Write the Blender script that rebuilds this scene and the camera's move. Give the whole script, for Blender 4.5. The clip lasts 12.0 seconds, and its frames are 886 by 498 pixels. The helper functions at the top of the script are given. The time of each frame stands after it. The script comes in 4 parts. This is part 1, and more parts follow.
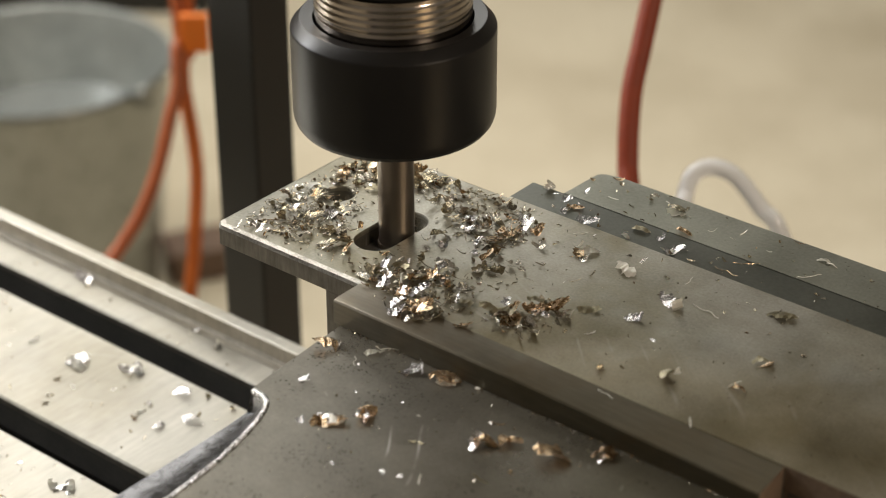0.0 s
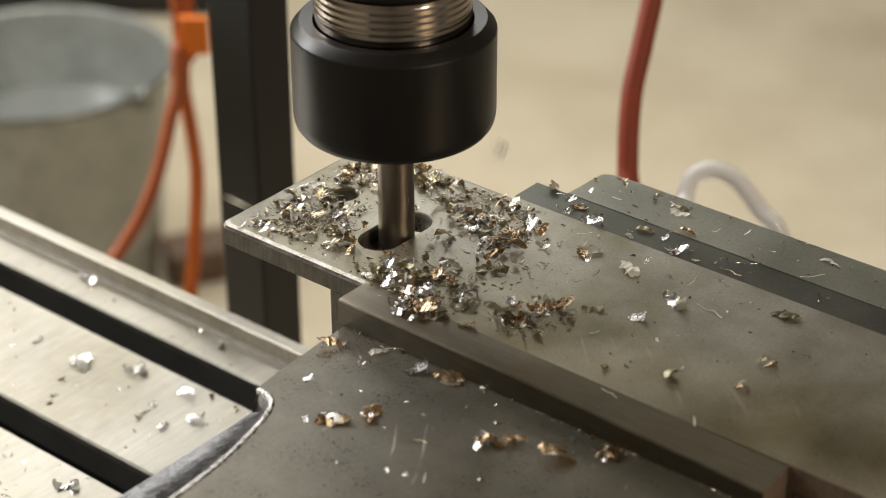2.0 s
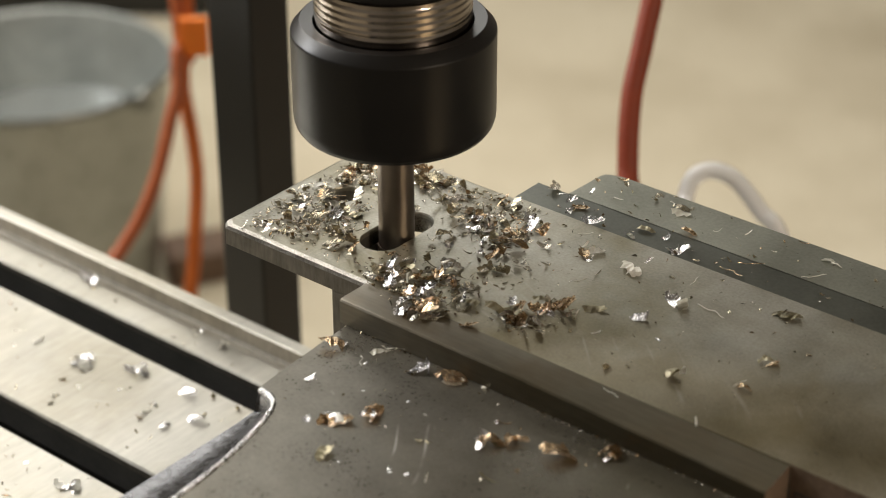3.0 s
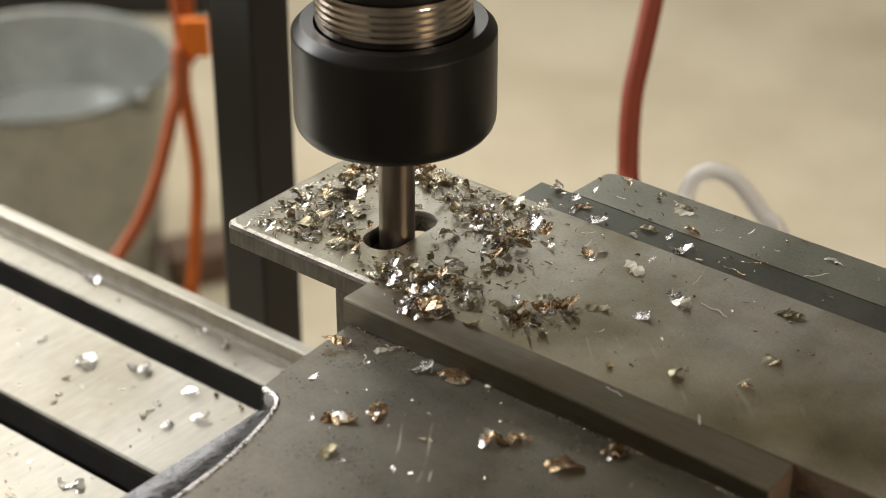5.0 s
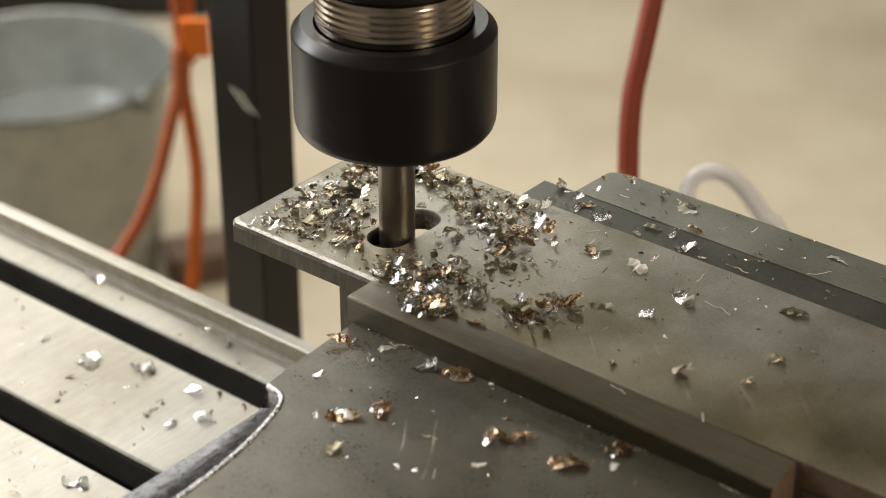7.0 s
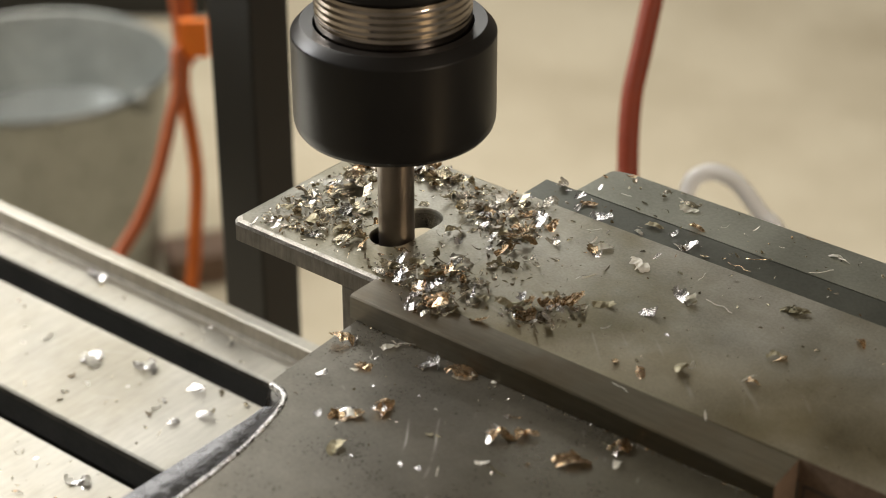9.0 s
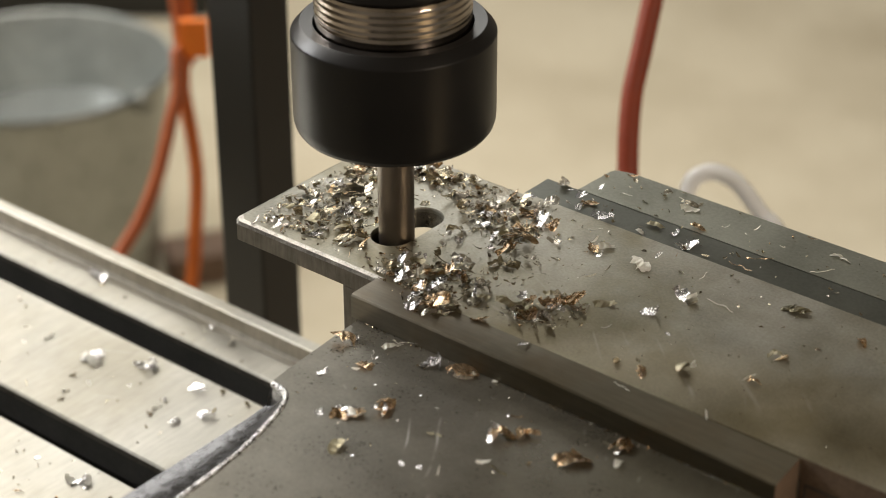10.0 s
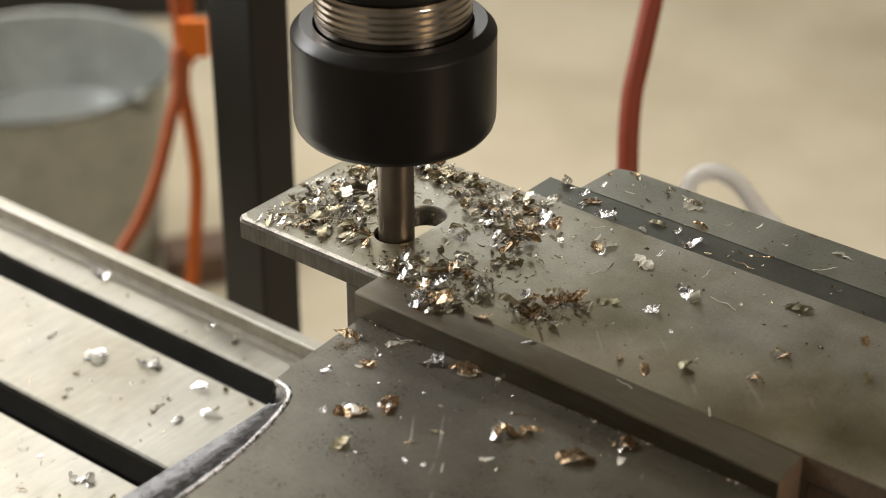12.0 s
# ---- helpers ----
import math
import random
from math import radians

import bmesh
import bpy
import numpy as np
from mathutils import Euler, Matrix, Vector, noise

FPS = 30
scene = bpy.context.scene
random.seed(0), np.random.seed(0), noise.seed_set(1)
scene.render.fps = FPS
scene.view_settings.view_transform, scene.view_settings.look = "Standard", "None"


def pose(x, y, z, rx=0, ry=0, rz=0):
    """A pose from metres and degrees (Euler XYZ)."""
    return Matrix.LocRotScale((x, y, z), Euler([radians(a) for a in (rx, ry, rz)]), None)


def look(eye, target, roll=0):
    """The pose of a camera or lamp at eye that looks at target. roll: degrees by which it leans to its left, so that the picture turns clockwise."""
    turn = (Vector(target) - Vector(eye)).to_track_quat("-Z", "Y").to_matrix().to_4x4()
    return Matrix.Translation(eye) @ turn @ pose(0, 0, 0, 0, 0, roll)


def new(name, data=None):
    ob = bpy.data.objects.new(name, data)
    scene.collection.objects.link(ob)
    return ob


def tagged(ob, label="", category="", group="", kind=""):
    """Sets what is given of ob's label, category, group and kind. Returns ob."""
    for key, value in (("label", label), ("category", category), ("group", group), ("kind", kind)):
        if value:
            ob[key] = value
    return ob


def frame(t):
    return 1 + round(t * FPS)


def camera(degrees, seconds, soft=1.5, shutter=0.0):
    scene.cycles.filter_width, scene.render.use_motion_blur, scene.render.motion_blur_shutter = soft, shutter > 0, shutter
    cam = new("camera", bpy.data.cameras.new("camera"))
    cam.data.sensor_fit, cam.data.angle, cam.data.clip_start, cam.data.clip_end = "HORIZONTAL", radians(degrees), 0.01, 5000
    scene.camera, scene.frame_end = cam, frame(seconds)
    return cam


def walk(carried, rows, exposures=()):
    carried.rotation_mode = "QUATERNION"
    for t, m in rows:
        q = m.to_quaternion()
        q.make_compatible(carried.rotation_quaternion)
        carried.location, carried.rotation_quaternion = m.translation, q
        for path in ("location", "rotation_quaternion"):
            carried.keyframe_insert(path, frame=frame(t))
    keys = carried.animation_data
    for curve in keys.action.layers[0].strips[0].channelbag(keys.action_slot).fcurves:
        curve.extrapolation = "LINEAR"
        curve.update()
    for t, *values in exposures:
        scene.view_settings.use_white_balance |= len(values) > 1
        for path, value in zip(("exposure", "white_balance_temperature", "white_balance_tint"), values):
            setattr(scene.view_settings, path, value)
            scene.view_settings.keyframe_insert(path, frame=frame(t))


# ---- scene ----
# ---- camera and its walk ----
H0 = 1.06                                  # height of the workpiece's top face over the floor
EYE = (0.3717, -0.4309, H0 + 0.3177)
cam = camera(24.57, 12.0, soft=0.85, shutter=0.5)
cam.data.dof.use_dof = True
cam.data.dof.focus_distance = 0.645
cam.data.dof.aperture_fstop = 12.0


def aim(lift, side=0.0):
    """The camera's pose, lifted by so many thousandths of a radian."""
    return pose(*EYE, 90 - 29.77 + math.degrees(lift / 1000), 0, 39.29 + math.degrees(side / 1000)) @ pose(0, 0, 0, 0, 0, -0.13)


walk(cam, [(0.0, aim(0.0)), (0.5, aim(0.1)), (1.0, aim(0.35)), (1.5, aim(0.75)), (2.0, aim(1.2)), (2.5, aim(1.5)),
           (3.0, aim(1.7)), (4.0, aim(1.9, 0.15)), (5.0, aim(2.1, 0.3)), (6.0, aim(2.2, 0.3)), (7.0, aim(2.3, 0.3)),
           (8.0, aim(2.4, 0.1)), (9.0, aim(2.5)), (10.5, aim(2.5)), (12.0, aim(2.45))])
TRAVEL = [(0.0, 0.0), (1.0, 1.2), (2.0, 2.1), (3.0, 2.85), (4.0, 3.5), (5.0, 4.25), (6.0, 5.15), (7.0, 6.05),
          (8.0, 6.8), (9.0, 7.5), (10.0, 8.05), (11.0, 8.75), (12.0, 9.6)]   # the table's way along y, millimetres


def slid(t):
    """How far the table has gone at t seconds, in metres."""
    for (a, u), (b, v) in zip(TRAVEL, TRAVEL[1:]):
        if t <= b:
            return (u + (v - u) * (t - a) / (b - a)) / 1000
    return TRAVEL[-1][1] / 1000


# ---- world, lights ----
world = bpy.data.worlds.new("world")
scene.world = world
world.use_nodes = True
world.node_tree.nodes["Background"].inputs[0].default_value = (0.55, 0.58, 0.62, 1)
world.node_tree.nodes["Background"].inputs[1].default_value = 0.15
scene.view_settings.exposure = 0.0


def area_lamp(name, eye, target, w, h, watts, colour):
    data = bpy.data.lights.new(name, "AREA")
    data.shape, data.size, data.size_y, data.energy, data.color = "RECTANGLE", w, h, watts, colour
    ob = new(name, data)
    ob.matrix_world = look(eye, target)
    return ob


# added key light, hung free in the room; the ceiling has no opening
area_lamp("added_key_light", (-1.75, 0.10, 2.55), (0, 0, H0), 1.7, 2.0, 72, (1.0, 0.955, 0.88))
# added warm light from the right for highlights, without any fixture
area_lamp("added_side_light", (2.0, -0.1, 2.25), (0, 0, 1.0), 0.3, 0.16, 20, (1.0, 0.81, 0.62))
# added only to brighten the floor behind; no tube hangs there
area_lamp("added_floor_light", (-1.5, 1.55, 2.95), (-1.5, 1.55, 0), 1.2, 0.3, 15, (1.0, 0.945, 0.83)).data.spread = radians(94)
# added cool light from the left for glints, also without a fixture
area_lamp("added_side_light", (-2.2, -0.55, 2.2), (0, 0, 1.05), 0.5, 0.5, 22, (0.95, 0.97, 1.0))
# added out of view, placed so the flat metal reflects it
area_lamp("added_reflection_light", (-3.25, 2.9, 2.75), (0, 0, 1.2), 1.9, 1.6, 34, (1.0, 0.97, 0.90))


# ---- materials ----
def mat(name):
    m = bpy.data.materials.new(name)
    m.use_nodes = True
    return m, m.node_tree.nodes, m.node_tree.links, m.node_tree.nodes["Principled BSDF"]


def ramp(nodes, stops):
    r = nodes.new("ShaderNodeValToRGB")
    while len(r.color_ramp.elements) < len(stops):
        r.color_ramp.elements.new(0.5)
    for e, (p, c) in zip(r.color_ramp.elements, stops):
        e.position, e.color = p, (*c, 1) if len(c) == 3 else c
    return r


def grain(nodes, links, scale, detail=6, stretch=(1, 1, 1), rough=0.6):
    co = nodes.new("ShaderNodeTexCoord")
    mp = nodes.new("ShaderNodeMapping")
    mp.inputs["Scale"].default_value = stretch
    n = nodes.new("ShaderNodeTexNoise")
    n.inputs["Scale"].default_value, n.inputs["Detail"].default_value, n.inputs["Roughness"].default_value = scale, detail, rough
    links.new(co.outputs["Object"], mp.inputs[0])
    links.new(mp.outputs[0], n.inputs["Vector"])
    return n


def surface(name, dark, light, metal, rough_lo, rough_hi, big=18, fine=900, bump=0.1, stretch=(1, 1, 1), depth=0.0002, spec=0.5, tint=None, scratch=0.0, darkening=None):
    """A surface with stains at one scale and grain at another."""
    m, nodes, links, p = mat(name)
    a = grain(nodes, links, big, 8)
    b = grain(nodes, links, fine, 4, stretch)
    mix = nodes.new("ShaderNodeMath")
    mix.operation = "MULTIPLY_ADD"
    mix.inputs[1].default_value = 0.45
    links.new(b.outputs["Fac"], mix.inputs[0])
    sub = nodes.new("ShaderNodeMath")
    sub.operation = "MULTIPLY"
    sub.inputs[1].default_value = 0.6
    links.new(a.outputs["Fac"], sub.inputs[0])
    links.new(sub.outputs[0], mix.inputs[2])
    c = ramp(nodes, [(0.36, dark), (0.68, light)])
    links.new(mix.outputs[0], c.inputs[0])
    colour = c.outputs[0]
    if tint:
        t = grain(nodes, links, tint[1], 5)
        tr = ramp(nodes, [(0.42, (0, 0, 0)), (0.66, (1, 1, 1))])
        links.new(t.outputs["Fac"], tr.inputs[0])
        mt = nodes.new("ShaderNodeMixRGB")
        mt.blend_type = "MULTIPLY"
        mt.inputs[2].default_value = (*tint[0], 1)
        links.new(tr.outputs[0], mt.inputs[0])
        links.new(colour, mt.inputs[1])
        colour = mt.outputs[0]
    if darkening:
        # a darker tint that grows stronger along x and y, with a blotchy edge
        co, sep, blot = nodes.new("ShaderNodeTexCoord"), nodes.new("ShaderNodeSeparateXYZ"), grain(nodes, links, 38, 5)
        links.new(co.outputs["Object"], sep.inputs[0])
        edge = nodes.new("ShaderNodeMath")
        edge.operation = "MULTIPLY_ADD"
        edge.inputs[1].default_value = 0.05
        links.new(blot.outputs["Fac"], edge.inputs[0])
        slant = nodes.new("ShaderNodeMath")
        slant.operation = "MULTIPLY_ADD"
        slant.inputs[1].default_value = darkening[3]
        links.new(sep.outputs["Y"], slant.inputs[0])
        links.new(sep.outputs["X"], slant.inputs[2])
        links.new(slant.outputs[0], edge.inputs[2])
        amount = nodes.new("ShaderNodeMapRange")
        amount.inputs[1].default_value, amount.inputs[2].default_value = darkening[1] + 0.025, darkening[2] + 0.025
        links.new(edge.outputs[0], amount.inputs[0])
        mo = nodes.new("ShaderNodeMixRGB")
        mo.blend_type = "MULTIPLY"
        mo.inputs[2].default_value = (*darkening[0], 1)
        links.new(amount.outputs[0], mo.inputs[0])
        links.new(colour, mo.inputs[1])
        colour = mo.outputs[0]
    if scratch:
        gm = None
        for scale, place, seed in ((34, (-0.01, 0.12, 0), 31), (21, (0.05, 0.2, 0), 23)):
            co, mp = nodes.new("ShaderNodeTexCoord"), nodes.new("ShaderNodeMapping")
            mp.inputs["Location"].default_value = place
            links.new(co.outputs["Object"], mp.inputs[0])
            wv = nodes.new("ShaderNodeTexWave")
            wv.wave_type = "RINGS"
            wv.rings_direction = "Z"
            wv.inputs["Scale"].default_value, wv.inputs["Distortion"].default_value, wv.inputs["Detail"].default_value = scale, 2.5, 1.0
            links.new(mp.outputs[0], wv.inputs["Vector"])
            fine_line = ramp(nodes, [(0.975, (0, 0, 0)), (1.0, (1, 1, 1))])
            links.new(wv.outputs["Fac"], fine_line.inputs[0])
            gate = ramp(nodes, [(0.58, (0, 0, 0)), (0.68, (1, 1, 1))])
            links.new(grain(nodes, links, seed, 3).outputs["Fac"], gate.inputs[0])
            g = nodes.new("ShaderNodeMath")
            g.operation = "MULTIPLY"
            links.new(fine_line.outputs[0], g.inputs[0])
            links.new(gate.outputs[0], g.inputs[1])
            if gm:
                mx = nodes.new("ShaderNodeMath")
                mx.operation = "MAXIMUM"
                links.new(g.outputs[0], mx.inputs[0])
                links.new(gm.outputs[0], mx.inputs[1])
                gm = mx
            else:
                gm = g
        gs = nodes.new("ShaderNodeMath")
        gs.operation = "MULTIPLY"
        gs.inputs[1].default_value = scratch
        links.new(gm.outputs[0], gs.inputs[0])
        ms = nodes.new("ShaderNodeMixRGB")
        ms.inputs[2].default_value = (0.5, 0.48, 0.45, 1)
        links.new(gs.outputs[0], ms.inputs[0])
        links.new(colour, ms.inputs[1])
        colour = ms.outputs[0]
    links.new(colour, p.inputs["Base Color"])
    p.inputs["Metallic"].default_value = metal
    p.inputs["Specular IOR Level"].default_value = spec
    r = nodes.new("ShaderNodeMapRange")
    r.inputs[1].default_value, r.inputs[2].default_value = 0.35, 0.68
    r.inputs[3].default_value, r.inputs[4].default_value = rough_lo, rough_hi
    links.new(mix.outputs[0], r.inputs[0])
    links.new(r.outputs[0], p.inputs["Roughness"])
    if bump:
        bp = nodes.new("ShaderNodeBump")
        bp.inputs["Strength"].default_value, bp.inputs["Distance"].default_value = bump, depth
        links.new(b.outputs["Fac"], bp.inputs["Height"])
        links.new(bp.outputs[0], p.inputs["Normal"])
    return m


M_TABLE = surface("ground_table_iron", (0.36, 0.347, 0.31), (0.53, 0.512, 0.46), 0.72, 0.30, 0.46, 9, 500, 0.12, (1, 0.15, 1), tint=((0.80, 0.77, 0.70), 12), scratch=0.3)
# oily iron, dark enough to carry the shade down in the T-slots
M_SLOT = surface("shaded_oily_iron", (0.045, 0.045, 0.040), (0.095, 0.09, 0.081), 0.3, 0.5, 0.7, 30, 500, 0.2)
M_DECK = surface("ground_vise_steel", (0.175, 0.165, 0.140), (0.265, 0.252, 0.217), 0.75, 0.23, 0.38, 30, 900, 0.03, (1, 1, 1), tint=((0.72, 0.70, 0.66), 16), scratch=1.0, darkening=((0.62, 0.60, 0.52), 0.055, 0.125, 0.15))
M_JAW = surface("hardened_jaw_steel", (0.205, 0.190, 0.157), (0.315, 0.292, 0.244), 0.7, 0.30, 0.44, 30, 900, 0.05, (0.1, 1, 1), tint=((0.75, 0.68, 0.58), 30), darkening=((0.40, 0.375, 0.305), 0.018, 0.085, 0.0))
M_JAWPLATE = surface("blackened_plate_steel", (0.090, 0.094, 0.080), (0.14, 0.146, 0.126), 0.75, 0.28, 0.40, 26, 900, 0.04)
M_BACKJAW = surface("blackened_jaw_steel", (0.215, 0.219, 0.184), (0.335, 0.34, 0.29), 0.8, 0.30, 0.42, 26, 900, 0.04)
M_WORK = surface("mill_scale_plate", (0.27, 0.264, 0.227), (0.475, 0.460, 0.398), 0.8, 0.30, 0.46, 28, 1100, 0.25, tint=((0.64, 0.60, 0.48), 19), scratch=0.25, darkening=((0.74, 0.68, 0.57), 0.095, 0.165, -2.86))
# sawn sides of the plate; on the table it paints shaded walls
M_SIDE = surface("sawn_side_shaded_wall", (0.12, 0.108, 0.088), (0.28, 0.255, 0.215), 0.7, 0.38, 0.55, 90, 900, 0.3, (1, 1, 0.15))
M_RUST = surface("rusty_plate_edge", (0.12, 0.084, 0.058), (0.26, 0.185, 0.13), 0.3, 0.5, 0.7, 60, 900, 0.3)
M_CAST = surface("bright_ground_casting", (0.06, 0.062, 0.067), (0.24, 0.24, 0.252), 0.95, 0.18, 0.36, 45, 260, 0.28, (1, 1, 1), 0.0012)
M_CHUCK = surface("black_oxide_steel", (0.011, 0.0105, 0.0102), (0.019, 0.0178, 0.0172), 0.1, 0.28, 0.36, 30, 900, 0.05, (1, 1, 8), spec=0.26)
M_THREAD = surface("bare_turned_steel", (0.36, 0.31, 0.27), (0.52, 0.46, 0.41), 1.0, 0.11, 0.18, 60, 900, 0.1, (1, 1, 8))
M_MILL = surface("ground_tool_steel", (0.21, 0.178, 0.152), (0.27, 0.232, 0.200), 1.0, 0.32, 0.42, 90, 1200, 0.15, (1, 1, 0.2))
M_FLOOR = surface("beige_concrete", (0.43, 0.375, 0.275), (0.54, 0.485, 0.37), 0.0, 0.55, 0.75, 2.2, 60, 0.1, tint=((0.82, 0.80, 0.77), 2.6))
M_WALL = surface("grey_wall_paint", (0.31, 0.297, 0.268), (0.38, 0.365, 0.33), 0.0, 0.7, 0.85, 3, 200, 0.1)
M_CEILING = surface("grey_ceiling_boards", (0.26, 0.25, 0.225), (0.33, 0.315, 0.285), 0.0, 0.8, 0.9, 3, 60, 0.1)
M_POST = surface("black_powder_coat", (0.006, 0.0062, 0.0057), (0.011, 0.0112, 0.0104), 0.0, 0.3, 0.42, 20, 600, 0.1, spec=0.55)
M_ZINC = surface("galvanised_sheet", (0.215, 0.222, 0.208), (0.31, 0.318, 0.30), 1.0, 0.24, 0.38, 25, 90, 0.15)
M_HOSE = surface("orange_red_hose", (0.50, 0.108, 0.011), (0.60, 0.145, 0.017), 0.0, 0.45, 0.6, 60, 500, 0.05)
# the bucket's zinc again, with the brightness of its inside in the colour
M_ZINC_IN = surface("lightened_zinc_inside", (0.38, 0.40, 0.385), (0.60, 0.625, 0.60), 0.7, 0.26, 0.42, 25, 90, 0.15)
M_REDHOSE = surface("dark_red_hose", (0.21, 0.026, 0.005), (0.29, 0.041, 0.008), 0.0, 0.5, 0.65, 60, 500, 0.05)
M_OLDHOSE = surface("red_brown_hose", (0.32, 0.068, 0.014), (0.42, 0.098, 0.020), 0.0, 0.45, 0.6, 60, 500, 0.05)
M_TAG = surface("bright_orange_plastic", (0.95, 0.22, 0.02), (1.0, 0.27, 0.03), 0.0, 0.45, 0.55, 60, 500, 0.05)
M_LIQUID = surface("grey_coolant", (0.13, 0.14, 0.137), (0.17, 0.182, 0.178), 0.0, 0.03, 0.06, 12, 60, 0.1)
M_EDGE = surface("worn_bright_edge", (0.13, 0.122, 0.107), (0.42, 0.40, 0.362), 0.85, 0.3, 0.5, 260, 1500, 0.6, depth=0.0004)
M_RIM = surface("bright_burred_rim", (0.24, 0.24, 0.25), (0.84, 0.83, 0.82), 1.0, 0.14, 0.38, 200, 900, 0.9, depth=0.0008)
M_WOOD = surface("brown_wood", (0.10, 0.06, 0.04), (0.2, 0.13, 0.09), 0.0, 0.6, 0.8, 20, 200, 0.2)


def mat_tube():
    m, nodes, links, p = mat("milky_plastic_tube")
    n = grain(nodes, links, 60)
    c = ramp(nodes, [(0.3, (0.95, 0.96, 0.97)), (0.7, (0.98, 0.985, 0.99))])
    links.new(n.outputs["Fac"], c.inputs[0])
    links.new(c.outputs[0], p.inputs["Base Color"])
    p.inputs["Roughness"].default_value = 0.16
    p.inputs["Coat Weight"].default_value = 1.0
    p.inputs["Coat Roughness"].default_value = 0.12
    thin = nodes.new("ShaderNodeBsdfTranslucent")
    links.new(c.outputs[0], thin.inputs["Color"])
    both = nodes.new("ShaderNodeMixShader")
    both.inputs[0].default_value = 0.3
    links.new(p.outputs[0], both.inputs[1])
    links.new(thin.outputs[0], both.inputs[2])
    links.new(both.outputs[0], nodes["Material Output"].inputs["Surface"])
    return m


M_TUBE = mat_tube()


def mat_chip(scale):
    """Curled steel swarf: bare, straw-tinted or blued by heat, differing chip by chip."""
    m, nodes, links, p = mat("heat_tinted_swarf")
    info = nodes.new("ShaderNodeObjectInfo")
    geo = nodes.new("ShaderNodeNewGeometry")
    add = nodes.new("ShaderNodeMath")
    links.new(info.outputs["Random"], add.inputs[0])
    links.new(geo.outputs["Random Per Island"], add.inputs[1])
    fr = nodes.new("ShaderNodeMath")
    fr.operation = "FRACT"
    links.new(add.outputs[0], fr.inputs[0])
    c = ramp(nodes, [(0.0, (0.84, 0.83, 0.80)), (0.22, (0.68, 0.65, 0.56)), (0.42, (0.46, 0.42, 0.31)), (0.60, (0.60, 0.54, 0.40)), (0.76, (0.30, 0.28, 0.24)), (0.82, (0.48, 0.35, 0.21)), (0.93, (0.50, 0.39, 0.25)), (1.0, (0.86, 0.85, 0.85))])
    links.new(fr.outputs[0], c.inputs[0])
    n = grain(nodes, links, scale, 3, (0.5, 3.0, 1.0))
    mx = nodes.new("ShaderNodeMixRGB")
    mx.blend_type = "MULTIPLY"
    mx.inputs[0].default_value = 0.6
    d = ramp(nodes, [(0.35, (0.66, 0.58, 0.46)), (0.55, (1, 1, 1))])
    links.new(n.outputs["Fac"], d.inputs[0])
    links.new(c.outputs[0], mx.inputs[1])
    links.new(d.outputs[0], mx.inputs[2])
    links.new(mx.outputs[0], p.inputs["Base Color"])
    p.inputs["Metallic"].default_value = 0.8
    p.inputs["Roughness"].default_value = 0.27
    b = nodes.new("ShaderNodeBump")
    b.inputs["Strength"].default_value, b.inputs["Distance"].default_value = 0.5, 0.00012
    links.new(n.outputs["Fac"], b.inputs["Height"])
    links.new(b.outputs[0], p.inputs["Normal"])
    return m


M_CHIP = mat_chip(5)
M_CRUMB = mat_chip(1400)
M_BRONZE = surface("bronze_tinted_swarf", (0.46, 0.325, 0.19), (0.82, 0.655, 0.46), 0.9, 0.16, 0.34, 3, 14, 0.3)
# glare on the chips is put into this near-white base colour
M_PALE = surface("glare_pale_swarf", (0.78, 0.76, 0.68), (0.94, 0.92, 0.86), 0.2, 0.3, 0.5, 3, 12, 0.3)
M_BRIGHT = surface("bright_steel_swarf", (0.72, 0.715, 0.72), (0.95, 0.94, 0.96), 1.0, 0.15, 0.32, 3, 14, 0.3)
M_OLIVE = surface("oily_olive_swarf", (0.30, 0.27, 0.18), (0.54, 0.49, 0.34), 0.75, 0.25, 0.45, 3, 14, 0.3)


# ---- mesh helpers ----
def part(name, bm, material, parent=None, label="", smooth=None):
    """Links a bmesh as one mesh object, under a thing or a part if one is given."""
    bmesh.ops.recalc_face_normals(bm, faces=bm.faces)
    me = bpy.data.meshes.new(name)
    bm.to_mesh(me)
    bm.free()
    me.materials.append(material)
    if smooth is not None:
        me.polygons.foreach_set("use_smooth", [True] * len(me.polygons))
        me.set_sharp_from_angle(angle=radians(smooth))
    ob = new(name, me)
    ob.parent = parent
    if label:
        tagged(ob, label)
    return ob


def box(bm, x0, x1, y0, y1, z0, z1, bevel=0.0, seg=2):
    vs = [bm.verts.new((x, y, z)) for z in (z0, z1) for y in (y0, y1) for x in (x0, x1)]
    fs = [bm.faces.new([vs[i] for i in q]) for q in ((0, 2, 3, 1), (4, 5, 7, 6), (0, 1, 5, 4), (2, 6, 7, 3), (0, 4, 6, 2), (1, 3, 7, 5))]
    if bevel:
        es = list({e for f in fs for e in f.edges})
        bmesh.ops.bevel(bm, geom=es, offset=bevel, segments=seg, affect="EDGES", profile=0.5)
    return bm


def prism(bm, outline, z0, z1):
    """Extrudes an outline in x and y from z0 to z1."""
    lo = [bm.verts.new((x, y, z0)) for x, y in outline]
    hi = [bm.verts.new((x, y, z1)) for x, y in outline]
    bm.faces.new(lo[::-1])
    bm.faces.new(hi)
    n = len(lo)
    for i in range(n):
        bm.faces.new((lo[i], lo[(i + 1) % n], hi[(i + 1) % n], hi[i]))
    return bm


